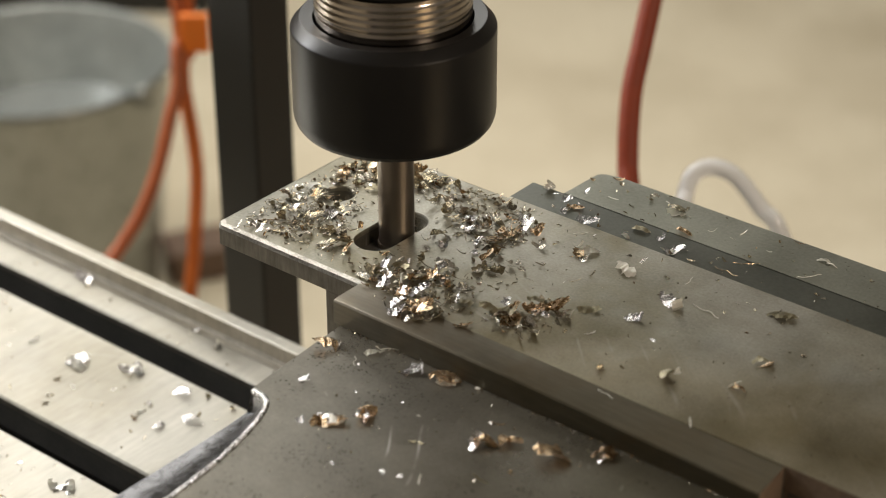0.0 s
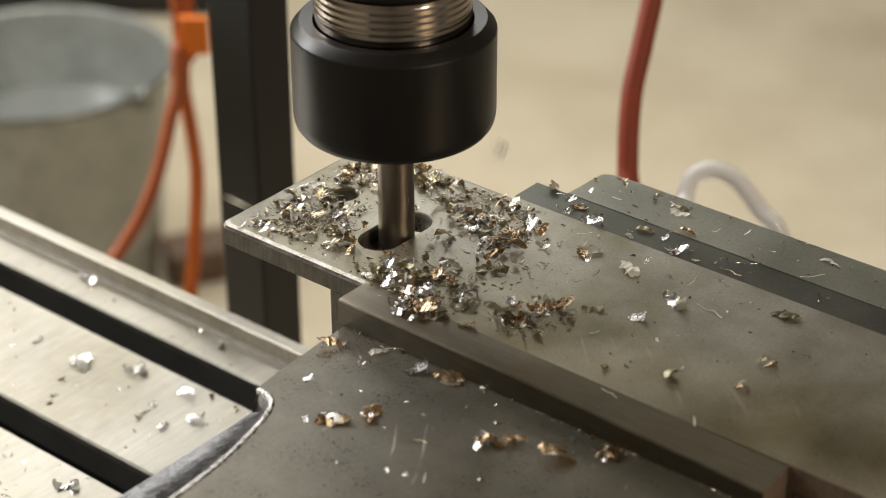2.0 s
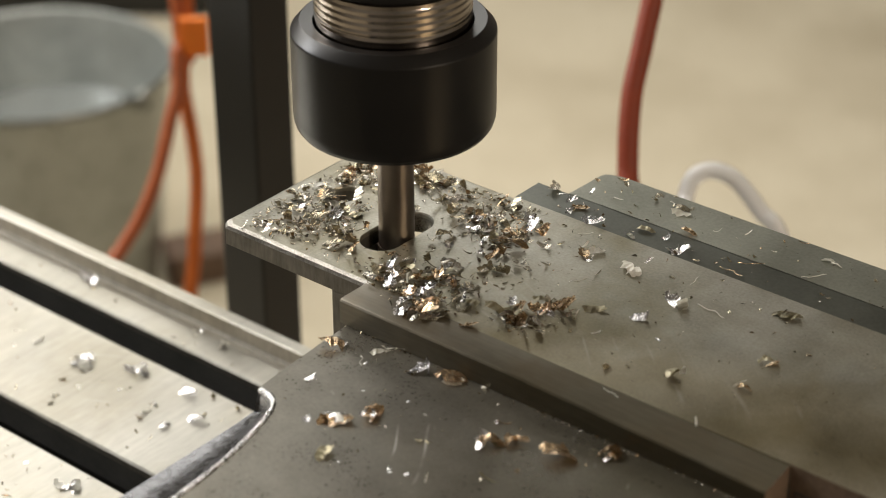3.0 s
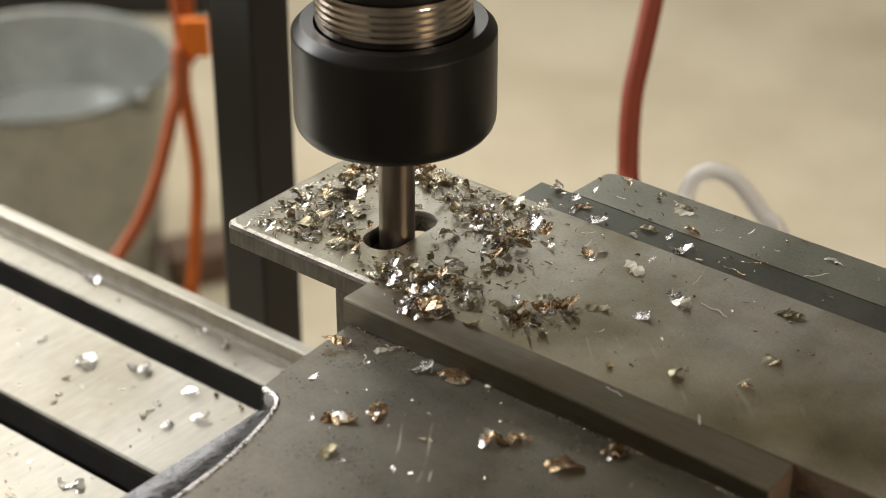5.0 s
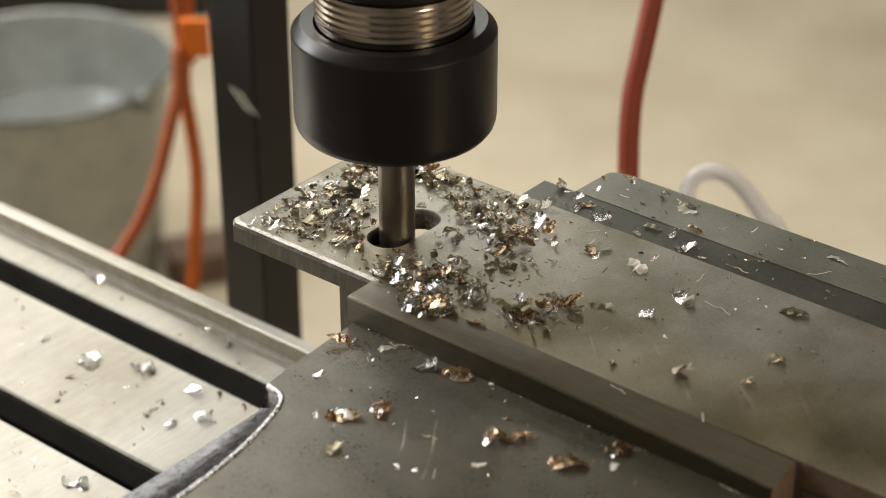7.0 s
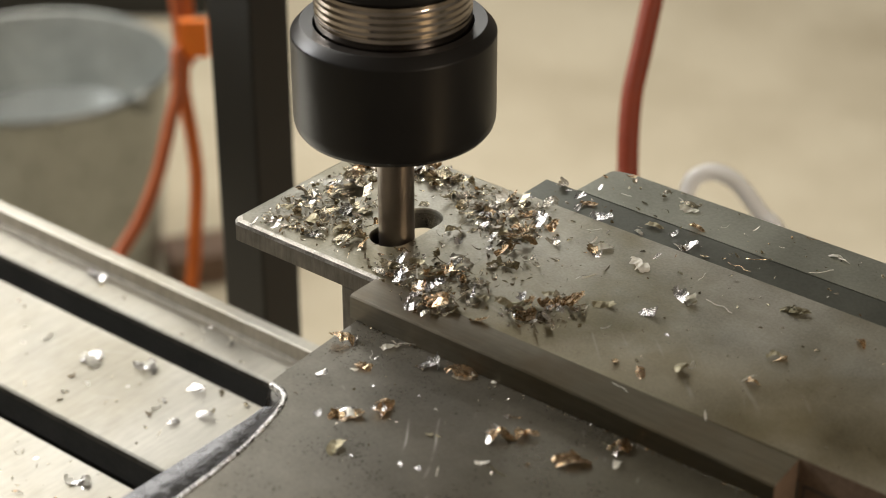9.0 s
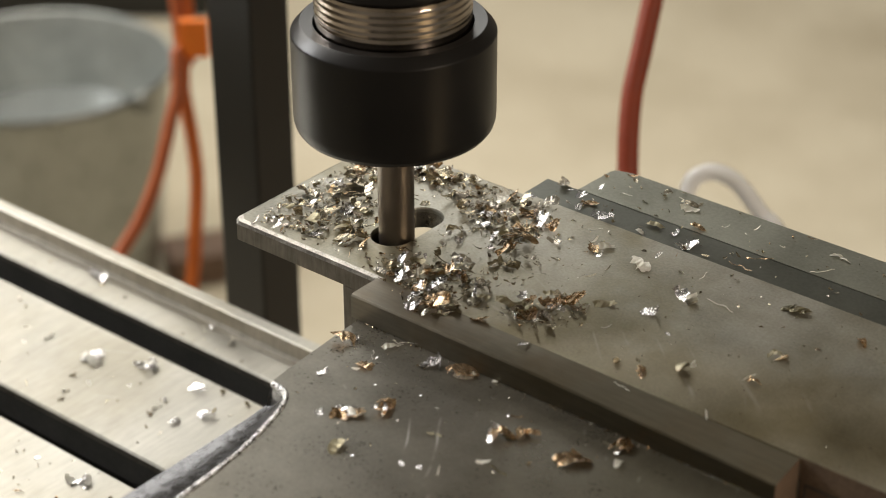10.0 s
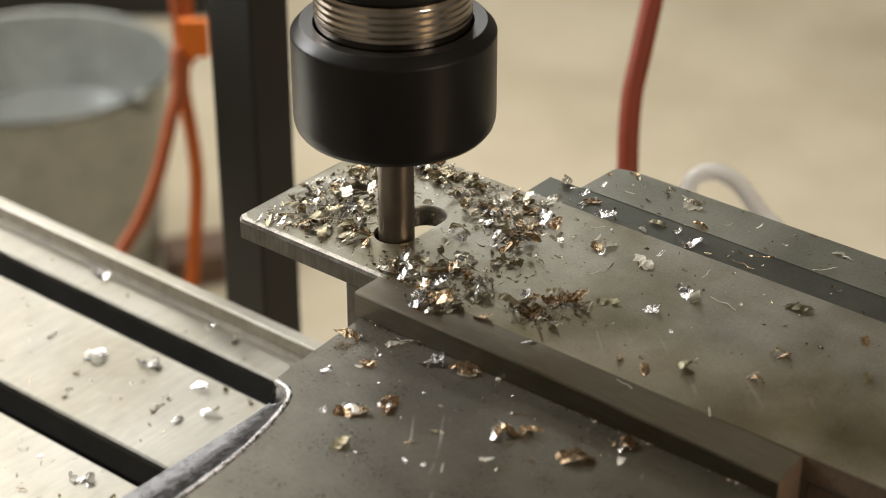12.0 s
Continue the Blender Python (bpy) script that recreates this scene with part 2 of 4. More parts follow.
def swept_x(bm, outline, x0, x1):
    """Extrudes an outline in y and z along x."""
    a = [bm.verts.new((x0, y, z)) for y, z in outline]
    b = [bm.verts.new((x1, y, z)) for y, z in outline]
    bm.faces.new(a)
    bm.faces.new(b[::-1])
    n = len(a)
    for i in range(n):
        bm.faces.new((a[i], b[i], b[(i + 1) % n], a[(i + 1) % n]))
    return bm


def lathe(bm, prof, n=64, cx=0.0, cy=0.0):
    """Turns a profile of radius and height round the z axis, closed where the radius is 0."""
    rings = []
    for r, z in prof:
        if r < 1e-6:
            rings.append([bm.verts.new((cx, cy, z))])
        else:
            rings.append([bm.verts.new((cx + r * math.cos(2 * math.pi * i / n), cy + r * math.sin(2 * math.pi * i / n), z)) for i in range(n)])
    for a, b in zip(rings, rings[1:]):
        for i in range(n):
            j = (i + 1) % n
            q = [a[i % len(a)], a[j % len(a)], b[j % len(b)], b[i % len(b)]]
            q = list(dict.fromkeys(q))
            if len(q) > 2:
                bm.faces.new(q)
    return bm


def tube(bm, pts, r, n=14, steps=10):
    """A round tube along a smooth line through pts."""
    P = [Vector(p) for p in pts]
    P = [2 * P[0] - P[1]] + P + [2 * P[-1] - P[-2]]
    line = []
    for i in range(1, len(P) - 2):
        for k in range(steps):
            t = k / steps
            a, b, c, d = P[i - 1:i + 3]
            line.append(0.5 * ((2 * b) + (c - a) * t + (2 * a - 5 * b + 4 * c - d) * t * t + (3 * b - a - 3 * c + d) * t ** 3))
    line.append(P[-2])
    rings = []
    side = Vector((1, 0.3, 0))
    for i, p in enumerate(line):
        d = (line[min(i + 1, len(line) - 1)] - line[max(i - 1, 0)]).normalized()
        u = (side - d * side.dot(d)).normalized()
        v = d.cross(u)
        side = u
        rings.append([bm.verts.new(p + r * (math.cos(2 * math.pi * k / n) * u + math.sin(2 * math.pi * k / n) * v)) for k in range(n)])
    for a, b in zip(rings, rings[1:]):
        for k in range(n):
            bm.faces.new((a[k], a[(k + 1) % n], b[(k + 1) % n], b[k]))
    bm.faces.new(rings[0][::-1])
    bm.faces.new(rings[-1])
    return bm


def thing(name, x, y, z, label, category, group=""):
    ob = new(name)
    ob.location = (x, y, z)
    return tagged(ob, label, category, group)


CARRIED = []       # what rides on the table: thing, and its place at the start


def rides(ob):
    CARRIED.append(ob)
    return ob


# ---- room ----
def build_room():
    for name, b, m in (("floor", (-3.2, 3.2, -3.2, 4.2, -0.1, 0.0), M_FLOOR), ("wall_south", (-3.2, 3.2, -3.35, -3.2, 0, 4.2), M_WALL),
                       ("wall_north", (-3.2, 3.2, 4.2, 4.35, 0, 4.2), M_WALL), ("wall_east", (3.2, 3.35, -3.35, 4.35, 0, 4.2), M_WALL),
                       ("ceiling", (-3.35, 3.35, -3.35, 4.35, 4.2, 4.3), M_CEILING)):
        tagged(part(name, box(bmesh.new(), *b), m), kind="structure")
    # west wall, out of view, with an opening made up for the light there
    bm = bmesh.new()
    for b in ((-3.35, -3.2, -3.35, 1.9, 0, 4.2), (-3.35, -3.2, 3.9, 4.35, 0, 4.2), (-3.35, -3.2, 1.9, 3.9, 0, 1.9), (-3.35, -3.2, 1.9, 3.9, 3.6, 4.2)):
        box(bm, *b)
    tagged(part("wall_west", bm, M_WALL), kind="structure")


build_room()


# ---- milling table ----
ZT = -0.115
TABLE = rides(thing("milling_table", 0, 0, H0, "light grey ground iron milling table with T-slots and a coolant groove", "machine table"))


def build_table():
    # top strips between the slots, each with a rounded edge; the outline runs from far to near
    y_slots = ((0.028, 0.014), (-0.0388, -0.0528), (-0.108, -0.122))
    far, near = 0.0566, -0.158
    lip = ZT + 0.0032
    # raised lip, then a coved coolant groove that runs up to the working face
    top = [(far, ZT - 0.055), (far, lip - 0.0009), (far - 0.0010, lip), (0.0506, lip), (0.0501, lip - 0.0004), (0.0499, ZT - 0.0034), (0.0488, ZT - 0.0046),
           (0.0470, ZT - 0.0044), (0.0448, ZT - 0.0030), (0.0424, ZT - 0.0014), (0.0396, ZT)]
    for a, b in y_slots:
        mid = (a + b) / 2
        top += [(a + 0.0008, ZT), (a, ZT - 0.0008), (a, ZT - 0.0032), (a, ZT - 0.014), (mid + 0.0125, ZT - 0.014), (mid + 0.0125, ZT - 0.024),
                (mid - 0.0125, ZT - 0.024), (mid - 0.0125, ZT - 0.014), (b, ZT - 0.014), (b, ZT - 0.0008), (b - 0.0008, ZT)]
    top += [(near, ZT), (near, ZT - 0.055)]
    bm = swept_x(bmesh.new(), top, -0.62, 0.36)
    me = part("table_top", bm, M_TABLE, TABLE, smooth=32)
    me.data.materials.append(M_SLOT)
    me.data.materials.append(M_SIDE)
    # faces deep in the T-slots get their shade as a darker colour
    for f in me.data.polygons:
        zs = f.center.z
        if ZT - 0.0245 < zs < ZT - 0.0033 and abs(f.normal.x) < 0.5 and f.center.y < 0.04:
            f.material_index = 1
        # painted tones: shaded wall under the lip, better lit top of slot walls
        elif 0.0490 < f.center.y < 0.0504 and zs < lip - 0.0004 or ZT - 0.0033 < zs < ZT - 0.0015 and f.center.y < 0.03 and abs(f.normal.y) > 0.9:
            f.material_index = 2
    part("table_body", box(bmesh.new(), -0.60, 0.34, -0.13, 0.04, ZT - 0.11, ZT - 0.0551, 0.004), M_DECK, TABLE)


build_table()


def build_machine_base():
    base = thing("milling_machine", 0, 0, 0, "black painted milling machine saddle and pedestal under the table", "machine")
    z = H0 + ZT - 0.112
    part("saddle", box(bmesh.new(), -0.16, 0.2, -0.12, 0.03, z - 0.09, z, 0.006), M_POST, base)
    part("pedestal", box(bmesh.new(), -0.2, 0.24, -0.14, 0.03, 0, z - 0.09, 0.01), M_POST, base)


build_machine_base()


# ---- vise and workpiece ----
VISE = rides(thing("machine_vise", 0, 0, H0, "dark ground steel machine vise on the table, gripping a plate", "vise"))


def build_vise():
    deck = -0.008
    # moving slide with its ground corner
    bm = bmesh.new()
    ol = [(0.0160, -0.0335), (0.0172, -0.058), (0.0188, -0.0800), (0.0195, -0.0862), (0.021, -0.0878), (0.026, -0.0885), (0.0295, -0.0915), (0.0325, -0.098), (0.036, -0.111), (0.038, -0.123),
          (0.0395, -0.139), (0.041, -0.17), (0.042, -0.22), (0.1634, -0.22), (0.1634, -0.0338)]
    prism(bm, ol, ZT + 0.03, deck)
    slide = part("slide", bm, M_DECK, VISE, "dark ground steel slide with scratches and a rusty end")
    slide.data.materials.append(M_RUST)
    for f in slide.data.polygons:
        if f.normal.x > 0.8:
            f.material_index = 1
    # rough ground bevel beside the slide
    bm = bmesh.new()
    inner = ol[3:13]
    outer = [(0.0190, -0.0864, -0.0085), (0.0180, -0.0868, -0.0120), (0.0178, -0.0885, -0.0165), (0.0176, -0.096, -0.0172), (0.0174, -0.103, -0.0174), (0.0172, -0.111, -0.0176),
             (0.0170, -0.123, -0.0178), (0.0168, -0.139, -0.018), (0.0166, -0.17, -0.018), (0.0164, -0.22, -0.018)]
    rows = []
    for (x, y), (u, v, w) in zip(inner, outer):
        row = []
        for k in range(7):
            s = k / 6
            j = 0.0006 * noise.noise(Vector((x * 300, y * 300, k * 1.7))) if 0 < k < 6 else 0
            row.append(bm.verts.new((x + (u - x) * s + j, y + (v - y) * s, deck + (w - deck) * s - 0.0022 * math.sin(math.pi * s) + j)))
        row.append(bm.verts.new((u, v, ZT + 0.03)))
        rows.append(row)
    for a, b in zip(rows, rows[1:]):
        for k in range(7):
            bm.faces.new((a[k], a[k + 1], b[k + 1], b[k]))
    part("ground_bevel", bm, M_CAST, VISE, "bright rough-ground bevelled corner", smooth=60)
    rim = [(x - 0.0006, y, deck - 0.0004) for x, y in ol[4:13]]
    part("worn_rim", tube(bmesh.new(), rim, 0.0010, 8, 6), M_RIM, VISE, "bright worn rim of the slide", smooth=60)
    # bed on the table
    part("bed", box(bmesh.new(), 0.02, 0.18, -0.24, 0.11, ZT, ZT + 0.0298, 0.003), M_DECK, VISE)
    # jaw plate: square at one end, its front edge worn down towards the other
    bm, rows = bmesh.new(), []
    for k in range(17):
        x = 0.0140 + 0.1495 * k / 16
        worn = 0.0024 * max(0.0, (x - 0.078) / 0.0855) ** 1.1
        prof = [(-0.0338, deck + 0.0002), (-0.0338, 0.0003 - 0.25 * worn), (-0.0352, 0.0003 - 0.35 * worn), (-0.0448, 0.0003 - worn), (-0.0456, 0.0001 - worn), (-0.0460, -0.0004 - worn), (-0.0461, deck + 0.0002)]
        rows.append([bm.verts.new((x, y, z)) for y, z in prof])
    for a, b in zip(rows, rows[1:]):
        for j in range(len(a)):
            bm.faces.new((a[j], a[(j + 1) % len(a)], b[(j + 1) % len(a)], b[j]))
    bm.faces.new(rows[0])
    bm.faces.new(rows[-1][::-1])
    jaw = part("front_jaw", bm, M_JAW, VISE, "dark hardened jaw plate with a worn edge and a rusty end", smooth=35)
    jaw.data.materials.append(M_RUST)
    for f in jaw.data.polygons:
        if f.normal.x > 0.8:
            f.material_index = 1
    part("rear_jaw_plate", box(bmesh.new(), 0.0146, 0.1950, 0.0401, 0.0533, -0.045, -0.0004), M_JAWPLATE, VISE, "blackened jaw plate")
    bm = bmesh.new()
    ol = [(0.0268, 0.0534), (0.0277, 0.0706), (0.0284, 0.0722), (0.0300, 0.0733), (0.0350, 0.0741), (0.200, 0.0747), (0.200, 0.0534)]
    prism(bm, ol, ZT + 0.03, -0.0002)
    bmesh.ops.bevel(bm, geom=[e for e in bm.edges if all(v.co.z > -0.01 for v in e.verts) and any(v.co.y > 0.06 for v in e.verts)], offset=0.0005, segments=2, affect="EDGES")
    part("rear_jaw", bm, M_BACKJAW, VISE, "dark cast rear jaw block")


build_vise()

SLOT_A, SLOT_B, SLOT_R = (-0.0003, -0.0098), (-0.0003, 0.0052), 0.0069      # slot's two centres, its radius
HOLE, HOLE_R = (-0.0300, 0.0060), 0.0052
WORK = rides(thing("steel_plate", 0, 0, H0, "grey steel plate with a milled slot, clamped in the vise", "workpiece"))


def build_work():
    """The plate: a top with a slot and a hole through it, thicker where the jaws hold it."""
    x0, x1, y0, y1 = -0.0486, 0.26, -0.0337, 0.0400
    ol = [(x0 + 0.0022, y0), (0.0132, y0), (0.0138, y0), (0.1640, y0), (x1, y0), (x1, y1), (0.0145, y1), (0.0140, y1), (x0 + 0.0022, y1), (x0, y1 - 0.0022), (x0, y0 + 0.0022)]
    loops = [ol]
    slot = []
    for k in range(17):
        a = math.pi * k / 16
        slot.append((SLOT_B[0] + SLOT_R * math.cos(a), SLOT_B[1] + SLOT_R * math.sin(a)))
    for k in range(17):
        a = math.pi + math.pi * k / 16
        slot.append((SLOT_A[0] + SLOT_R * math.cos(a), SLOT_A[1] + SLOT_R * math.sin(a)))
    loops.append(slot)
    loops.append([(HOLE[0] + HOLE_R * math.cos(2 * math.pi * k / 28), HOLE[1] + HOLE_R * math.sin(2 * math.pi * k / 28)) for k in range(28)])
    bm = bmesh.new()
    rings = {}
    c = 0.0017
    for i, lp in enumerate(loops):
        cx = sum(p[0] for p in lp) / len(lp)
        cy = sum(p[1] for p in lp) / len(lp)
        for level in (0.0, -0.35 * c, -c, -0.0074):
            vs = []
            for x, y in lp:
                z = level
                if z > -c:
                    s = (c if z == 0.0 else 0.3 * c) if i == 0 else (-0.0003 if z == 0.0 else 0.0)
                    dx = max(min((cx - x) * 40, 1), -1) if i == 0 else (cx - x) / max(math.hypot(cx - x, cy - y), 1e-6)
                    dy = max(min((cy - y) * 40, 1), -1) if i == 0 else (cy - y) / max(math.hypot(cx - x, cy - y), 1e-6)
                    if i == 0 and x > (0.0135 if y < 0 else 0.0142):
                        dy, z = 0.0, z * 0.2
                    vs.append(bm.verts.new((x + dx * s, y + dy * s, z)))
                else:
                    vs.append(bm.verts.new((x, y, z)))
            rings[i, level] = vs
        for za, zb in ((0.0, -0.35 * c), (-0.35 * c, -c), (-c, -0.0074)):
            a, b = rings[i, za], rings[i, zb]
            for k in range(len(a)):
                bm.faces.new((a[k], a[(k + 1) % len(a)], b[(k + 1) % len(a)], b[k]))
    for z in (0.0, -0.0074):
        es = []
        for i in range(len(loops)):
            vs = rings[i, z]
            es += [bm.edges.get((vs[k], vs[(k + 1) % len(vs)])) for k in range(len(vs))]
        bmesh.ops.triangle_fill(bm, edges=es, use_beauty=True)
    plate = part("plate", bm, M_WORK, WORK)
    plate.data.materials.append(M_EDGE)
    plate.data.materials.append(M_DECK)
    plate.data.materials.append(M_RUST)
    plate.data.materials.append(M_SIDE)
    for f in plate.data.polygons:
        if -c < f.center.z < -0.0001 and f.center.x < 0.0 and f.center.y < -0.02:
            f.material_index = 1
        # slot and hole walls: darker steel, standing for oil and the shade inside
        elif f.center.z < -c and abs(f.normal.z) < 0.3 and abs(f.center.x) < 0.04 and abs(f.center.y) < 0.03:
            f.material_index = 2
        elif f.center.x > 0.2 and f.normal.y < -0.6:
            f.material_index = 3
        elif f.center.z < -c and abs(f.normal.z) < 0.3:
            f.material_index = 4
    part("front_flange", box(bmesh.new(), -0.0008, 0.1640, y0 + 0.0001, y0 + 0.008, -0.0450, -0.0075, 0.0005), M_SIDE, WORK)
    part("rusty_flange", box(bmesh.new(), 0.1641, 0.26, y0 + 0.0001, y0 + 0.008, -0.0450, -0.0075, 0.0003), M_RUST, WORK, "rusty brown edge of the plate")
    part("rear_flange", box(bmesh.new(), 0.0, 0.26, y1 - 0.008, y1 - 0.0001, -0.0450, -0.0075, 0.0005), M_WORK, WORK)
    part("slot_web", box(bmesh.new(), -0.0071, 0.0065, -0.0168, -0.0015, -0.0073, -0.0060), M_SLOT, WORK, "thin uncut web left in the slot")
    bm = bmesh.new()
    for xa, xb, za, zb in ((0.1655, 0.179, -0.0080, -0.0085), (0.1655, 0.179, -0.0150, -0.0155), (0.1655, 0.1660, -0.0085, -0.0150), (0.1785, 0.179, -0.0085, -0.0150)):
        box(bm, xa, xb, y0 - 0.0002, y0 + 0.00005, zb, za)
    part("scribed_mark", bm, M_SLOT, WORK, "dark scribed rectangle")


build_work()


# ---- spindle ----
SPINDLE = thing("collet_chuck", 0, 0, H0, "black oxide collet chuck nut on a bare threaded spindle nose", "tool holder")
MILL = thing("end_mill", 0, 0, H0, "ground steel end mill running in the slot", "milling cutter")


def build_spindle():
    prof = [(0.0, 0.0385), (0.0285, 0.0385), (0.0297, 0.0391), (0.0308, 0.0406), (0.0313, 0.0422), (0.0315, 0.0440), (0.0315, 0.0708), (0.0313, 0.0713), (0.0288, 0.0741),
            (0.0285, 0.0743), (0.0246, 0.0740), (0.0244, 0.0736), (0.0244, 0.068), (0.0, 0.068)]
    nut = part("chuck_nut", lathe(bmesh.new(), prof, 96), M_CHUCK, SPINDLE, "black oxide clamping nut", smooth=17)
    for k in range(2):
        a = math.pi * k + 0.4
        bm = box(bmesh.new(), -0.0018, 0.0018, -0.003, 0.003, 0.0, 0.0008, 0.0003)
        bmesh.ops.transform(bm, matrix=Matrix.Rotation(a, 4, "Z") @ Matrix.Translation((0.0243, 0, 0.0377)), verts=bm.verts)
        part("drive_dog", bm, M_CHUCK, nut)
    th = [(0.0, 0.0682), (0.0236, 0.0682)]
    z = 0.0752
    while z < 0.0855:
        th += [(0.02396, z), (0.02396, z + 0.0003), (0.02408, z + 0.0008), (0.02408, z + 0.0015), (0.02396, z + 0.0019)]
        z += 0.0022
    th += [(0.0238, z), (0.0238, 0.0874), (0.0, 0.0874)]
    part("threaded_nose", lathe(bmesh.new(), th, 80), M_THREAD, SPINDLE, "bare steel spindle thread", smooth=20)
    part("spindle_shaft", lathe(bmesh.new(), [(0.0, 0.0875), (0.0232, 0.0875), (0.0238, 0.0885), (0.0236, 0.12), (0.03, 0.121), (0.03, 0.20), (0.0, 0.20)], 64), M_CHUCK, SPINDLE, "dark spindle shaft", smooth=30)
    part("shank", lathe(bmesh.new(), [(0.0, -0.004), (0.0058, -0.004), (0.0058, 0.0384), (0.0, 0.0384)], 40), M_MILL, MILL, smooth=40)
    bm = bmesh.new()
    n, rows = 32, []
    for i in range(9):
        z = -0.0042 - 0.016 * i / 8
        row = []
        for k in range(n):
            a = 2 * math.pi * k / n
            r = 0.0063 - 0.0016 * (0.5 + 0.5 * math.cos(4 * a)) ** 2
            row.append(bm.verts.new((r * math.cos(a + i * 0.16), r * math.sin(a + i * 0.16), z)))
        rows.append(row)
    for a, b in zip(rows, rows[1:]):
        for k in range(n):
            bm.faces.new((a[k], a[(k + 1) % n], b[(k + 1) % n], b[k]))
    bm.faces.new(rows[0][::-1])
    bm.faces.new(rows[-1])
    part("flutes", bm, M_MILL, MILL, "four helical cutting flutes")


build_spindle()


# ---- things behind the table ----
def build_post():
    post = thing("machine_post", -0.2395, 0.1765, 0, "black powder-coated square steel post standing on the floor", "post")
    part("post_tube", box(bmesh.new(), -0.0135, 0.0135, -0.0125, 0.0125, 0.006, 1.55, 0.0012), M_POST, post)
    part("foot_plate", box(bmesh.new(), -0.035, 0.035, -0.035, 0.035, 0.0, 0.0058, 0.001), M_POST, post)


def build_bucket():
    b = thing("metal_bucket", -1.462, 1.023, 0, "open galvanised metal bucket standing on the concrete floor", "bucket")
    prof = [(0.0, 0.012), (0.117, 0.012), (0.120, 0.0), (0.1225, 0.0), (0.124, 0.012), (0.138, 0.115), (0.1395, 0.118), (0.1385, 0.122), (0.163, 0.332), (0.1655, 0.334), (0.168, 0.338), (0.1665, 0.342),
            (0.1635, 0.341), (0.1615, 0.332), (0.137, 0.122), (0.119, 0.016), (0.112, 0.0135), (0.0, 0.0135)]
    pail = part("pail", lathe(bmesh.new(), prof, 72), M_ZINC, b, smooth=40)
    # inward faces are painted lighter, as if they caught more light
    pail.data.materials.append(M_ZINC_IN)
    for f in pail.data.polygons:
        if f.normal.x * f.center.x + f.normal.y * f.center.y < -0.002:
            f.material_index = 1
    part("liquid", lathe(bmesh.new(), [(0.0, 0.240), (0.1495, 0.240), (0.1495, 0.2385), (0.0, 0.2385)], 64), M_LIQUID, b, "still grey coolant")
    for k in range(2):
        a = radians(8 + 180 * k)
        bm = bmesh.new()
        tube(bm, [(0.168 * math.cos(a) + 0.012 * math.cos(k) * -math.sin(a), 0.168 * math.sin(a) + 0.012 * math.cos(k) * math.cos(a), 0.330 + 0.012 * math.sin(k)) for k in [i * math.pi / 5 for i in range(10)]], 0.004, 8, 2)
        part("handle_ear", bm, M_ZINC, b)


def hose(name, pts, r, m, label, category, group=""):
    base = pts[0]
    ob = thing(name, *base, label, category, group)
    bm = tube(bmesh.new(), [tuple(Vector(p) - Vector(base)) for p in pts], r)
    part("hose_tube", bm, m, ob, smooth=60)
    return ob


build_post()
build_bucket()
hose("air_hose", [(-0.1388, 0.4170, H0 + 0.1588), (-0.1223, 0.3608, H0 + 0.0436), (-0.1176, 0.3352, H0 - 0.0166), (-0.1116, 0.3148, H0 - 0.0510), (-0.1081, 0.3025, H0 - 0.0716), (-0.1056, 0.2928, H0 - 0.0877), (-0.1013, 0.2845, H0 - 0.1037), (-0.0960, 0.2771, H0 - 0.1198), (-0.0896, 0.2688, H0 - 0.1381), (-0.096, 0.262, H0 - 0.20), (-0.12, 0.27, H0 - 0.5), (-0.2, 0.35, 0.012), (-0.5, 0.6, 0.0065)],
     0.0051, M_REDHOSE, "dark red air hose hanging behind the vise", "hose", "air hoses")
hose("air_hose", [(-0.66, 0.50, H0 + 0.15), (-0.5594, 0.4282, H0 - 0.2072), (-0.5483, 0.4157, H0 - 0.2366), (-0.5404, 0.4066, H0 - 0.2578), (-0.5379, 0.3957, H0 - 0.2753), (-0.5334, 0.3776, H0 - 0.3050), (-0.5329, 0.3598, H0 - 0.3297), (-0.5359, 0.3438, H0 - 0.3483), (-0.5420, 0.3192, H0 - 0.3750), (-0.56, 0.30, H0 - 0.45), (-0.62, 0.30, 0.3), (-0.7, 0.4, 0.0065)],
     0.0046, M_OLDHOSE, "red-brown air hose hanging in a loose curve", "hose", "air hoses")
hose("air_hose", [(-0.655, 0.52, H0 + 0.15), (-0.5613, 0.4386, H0 - 0.2111), (-0.5519, 0.4246, H0 - 0.2407), (-0.5457, 0.4164, H0 - 0.2587), (-0.5384, 0.4115, H0 - 0.2735), (-0.5270, 0.4047, H0 - 0.2955), (-0.5169, 0.3958, H0 - 0.3188), (-0.5044, 0.3774, H0 - 0.3579), (-0.50, 0.36, H0 - 0.45), (-0.52, 0.38, 0.3), (-0.6, 0.5, 0.0065)],
     0.0048, M_HOSE, "orange-red air hose hanging nearly straight", "hose", "air hoses")
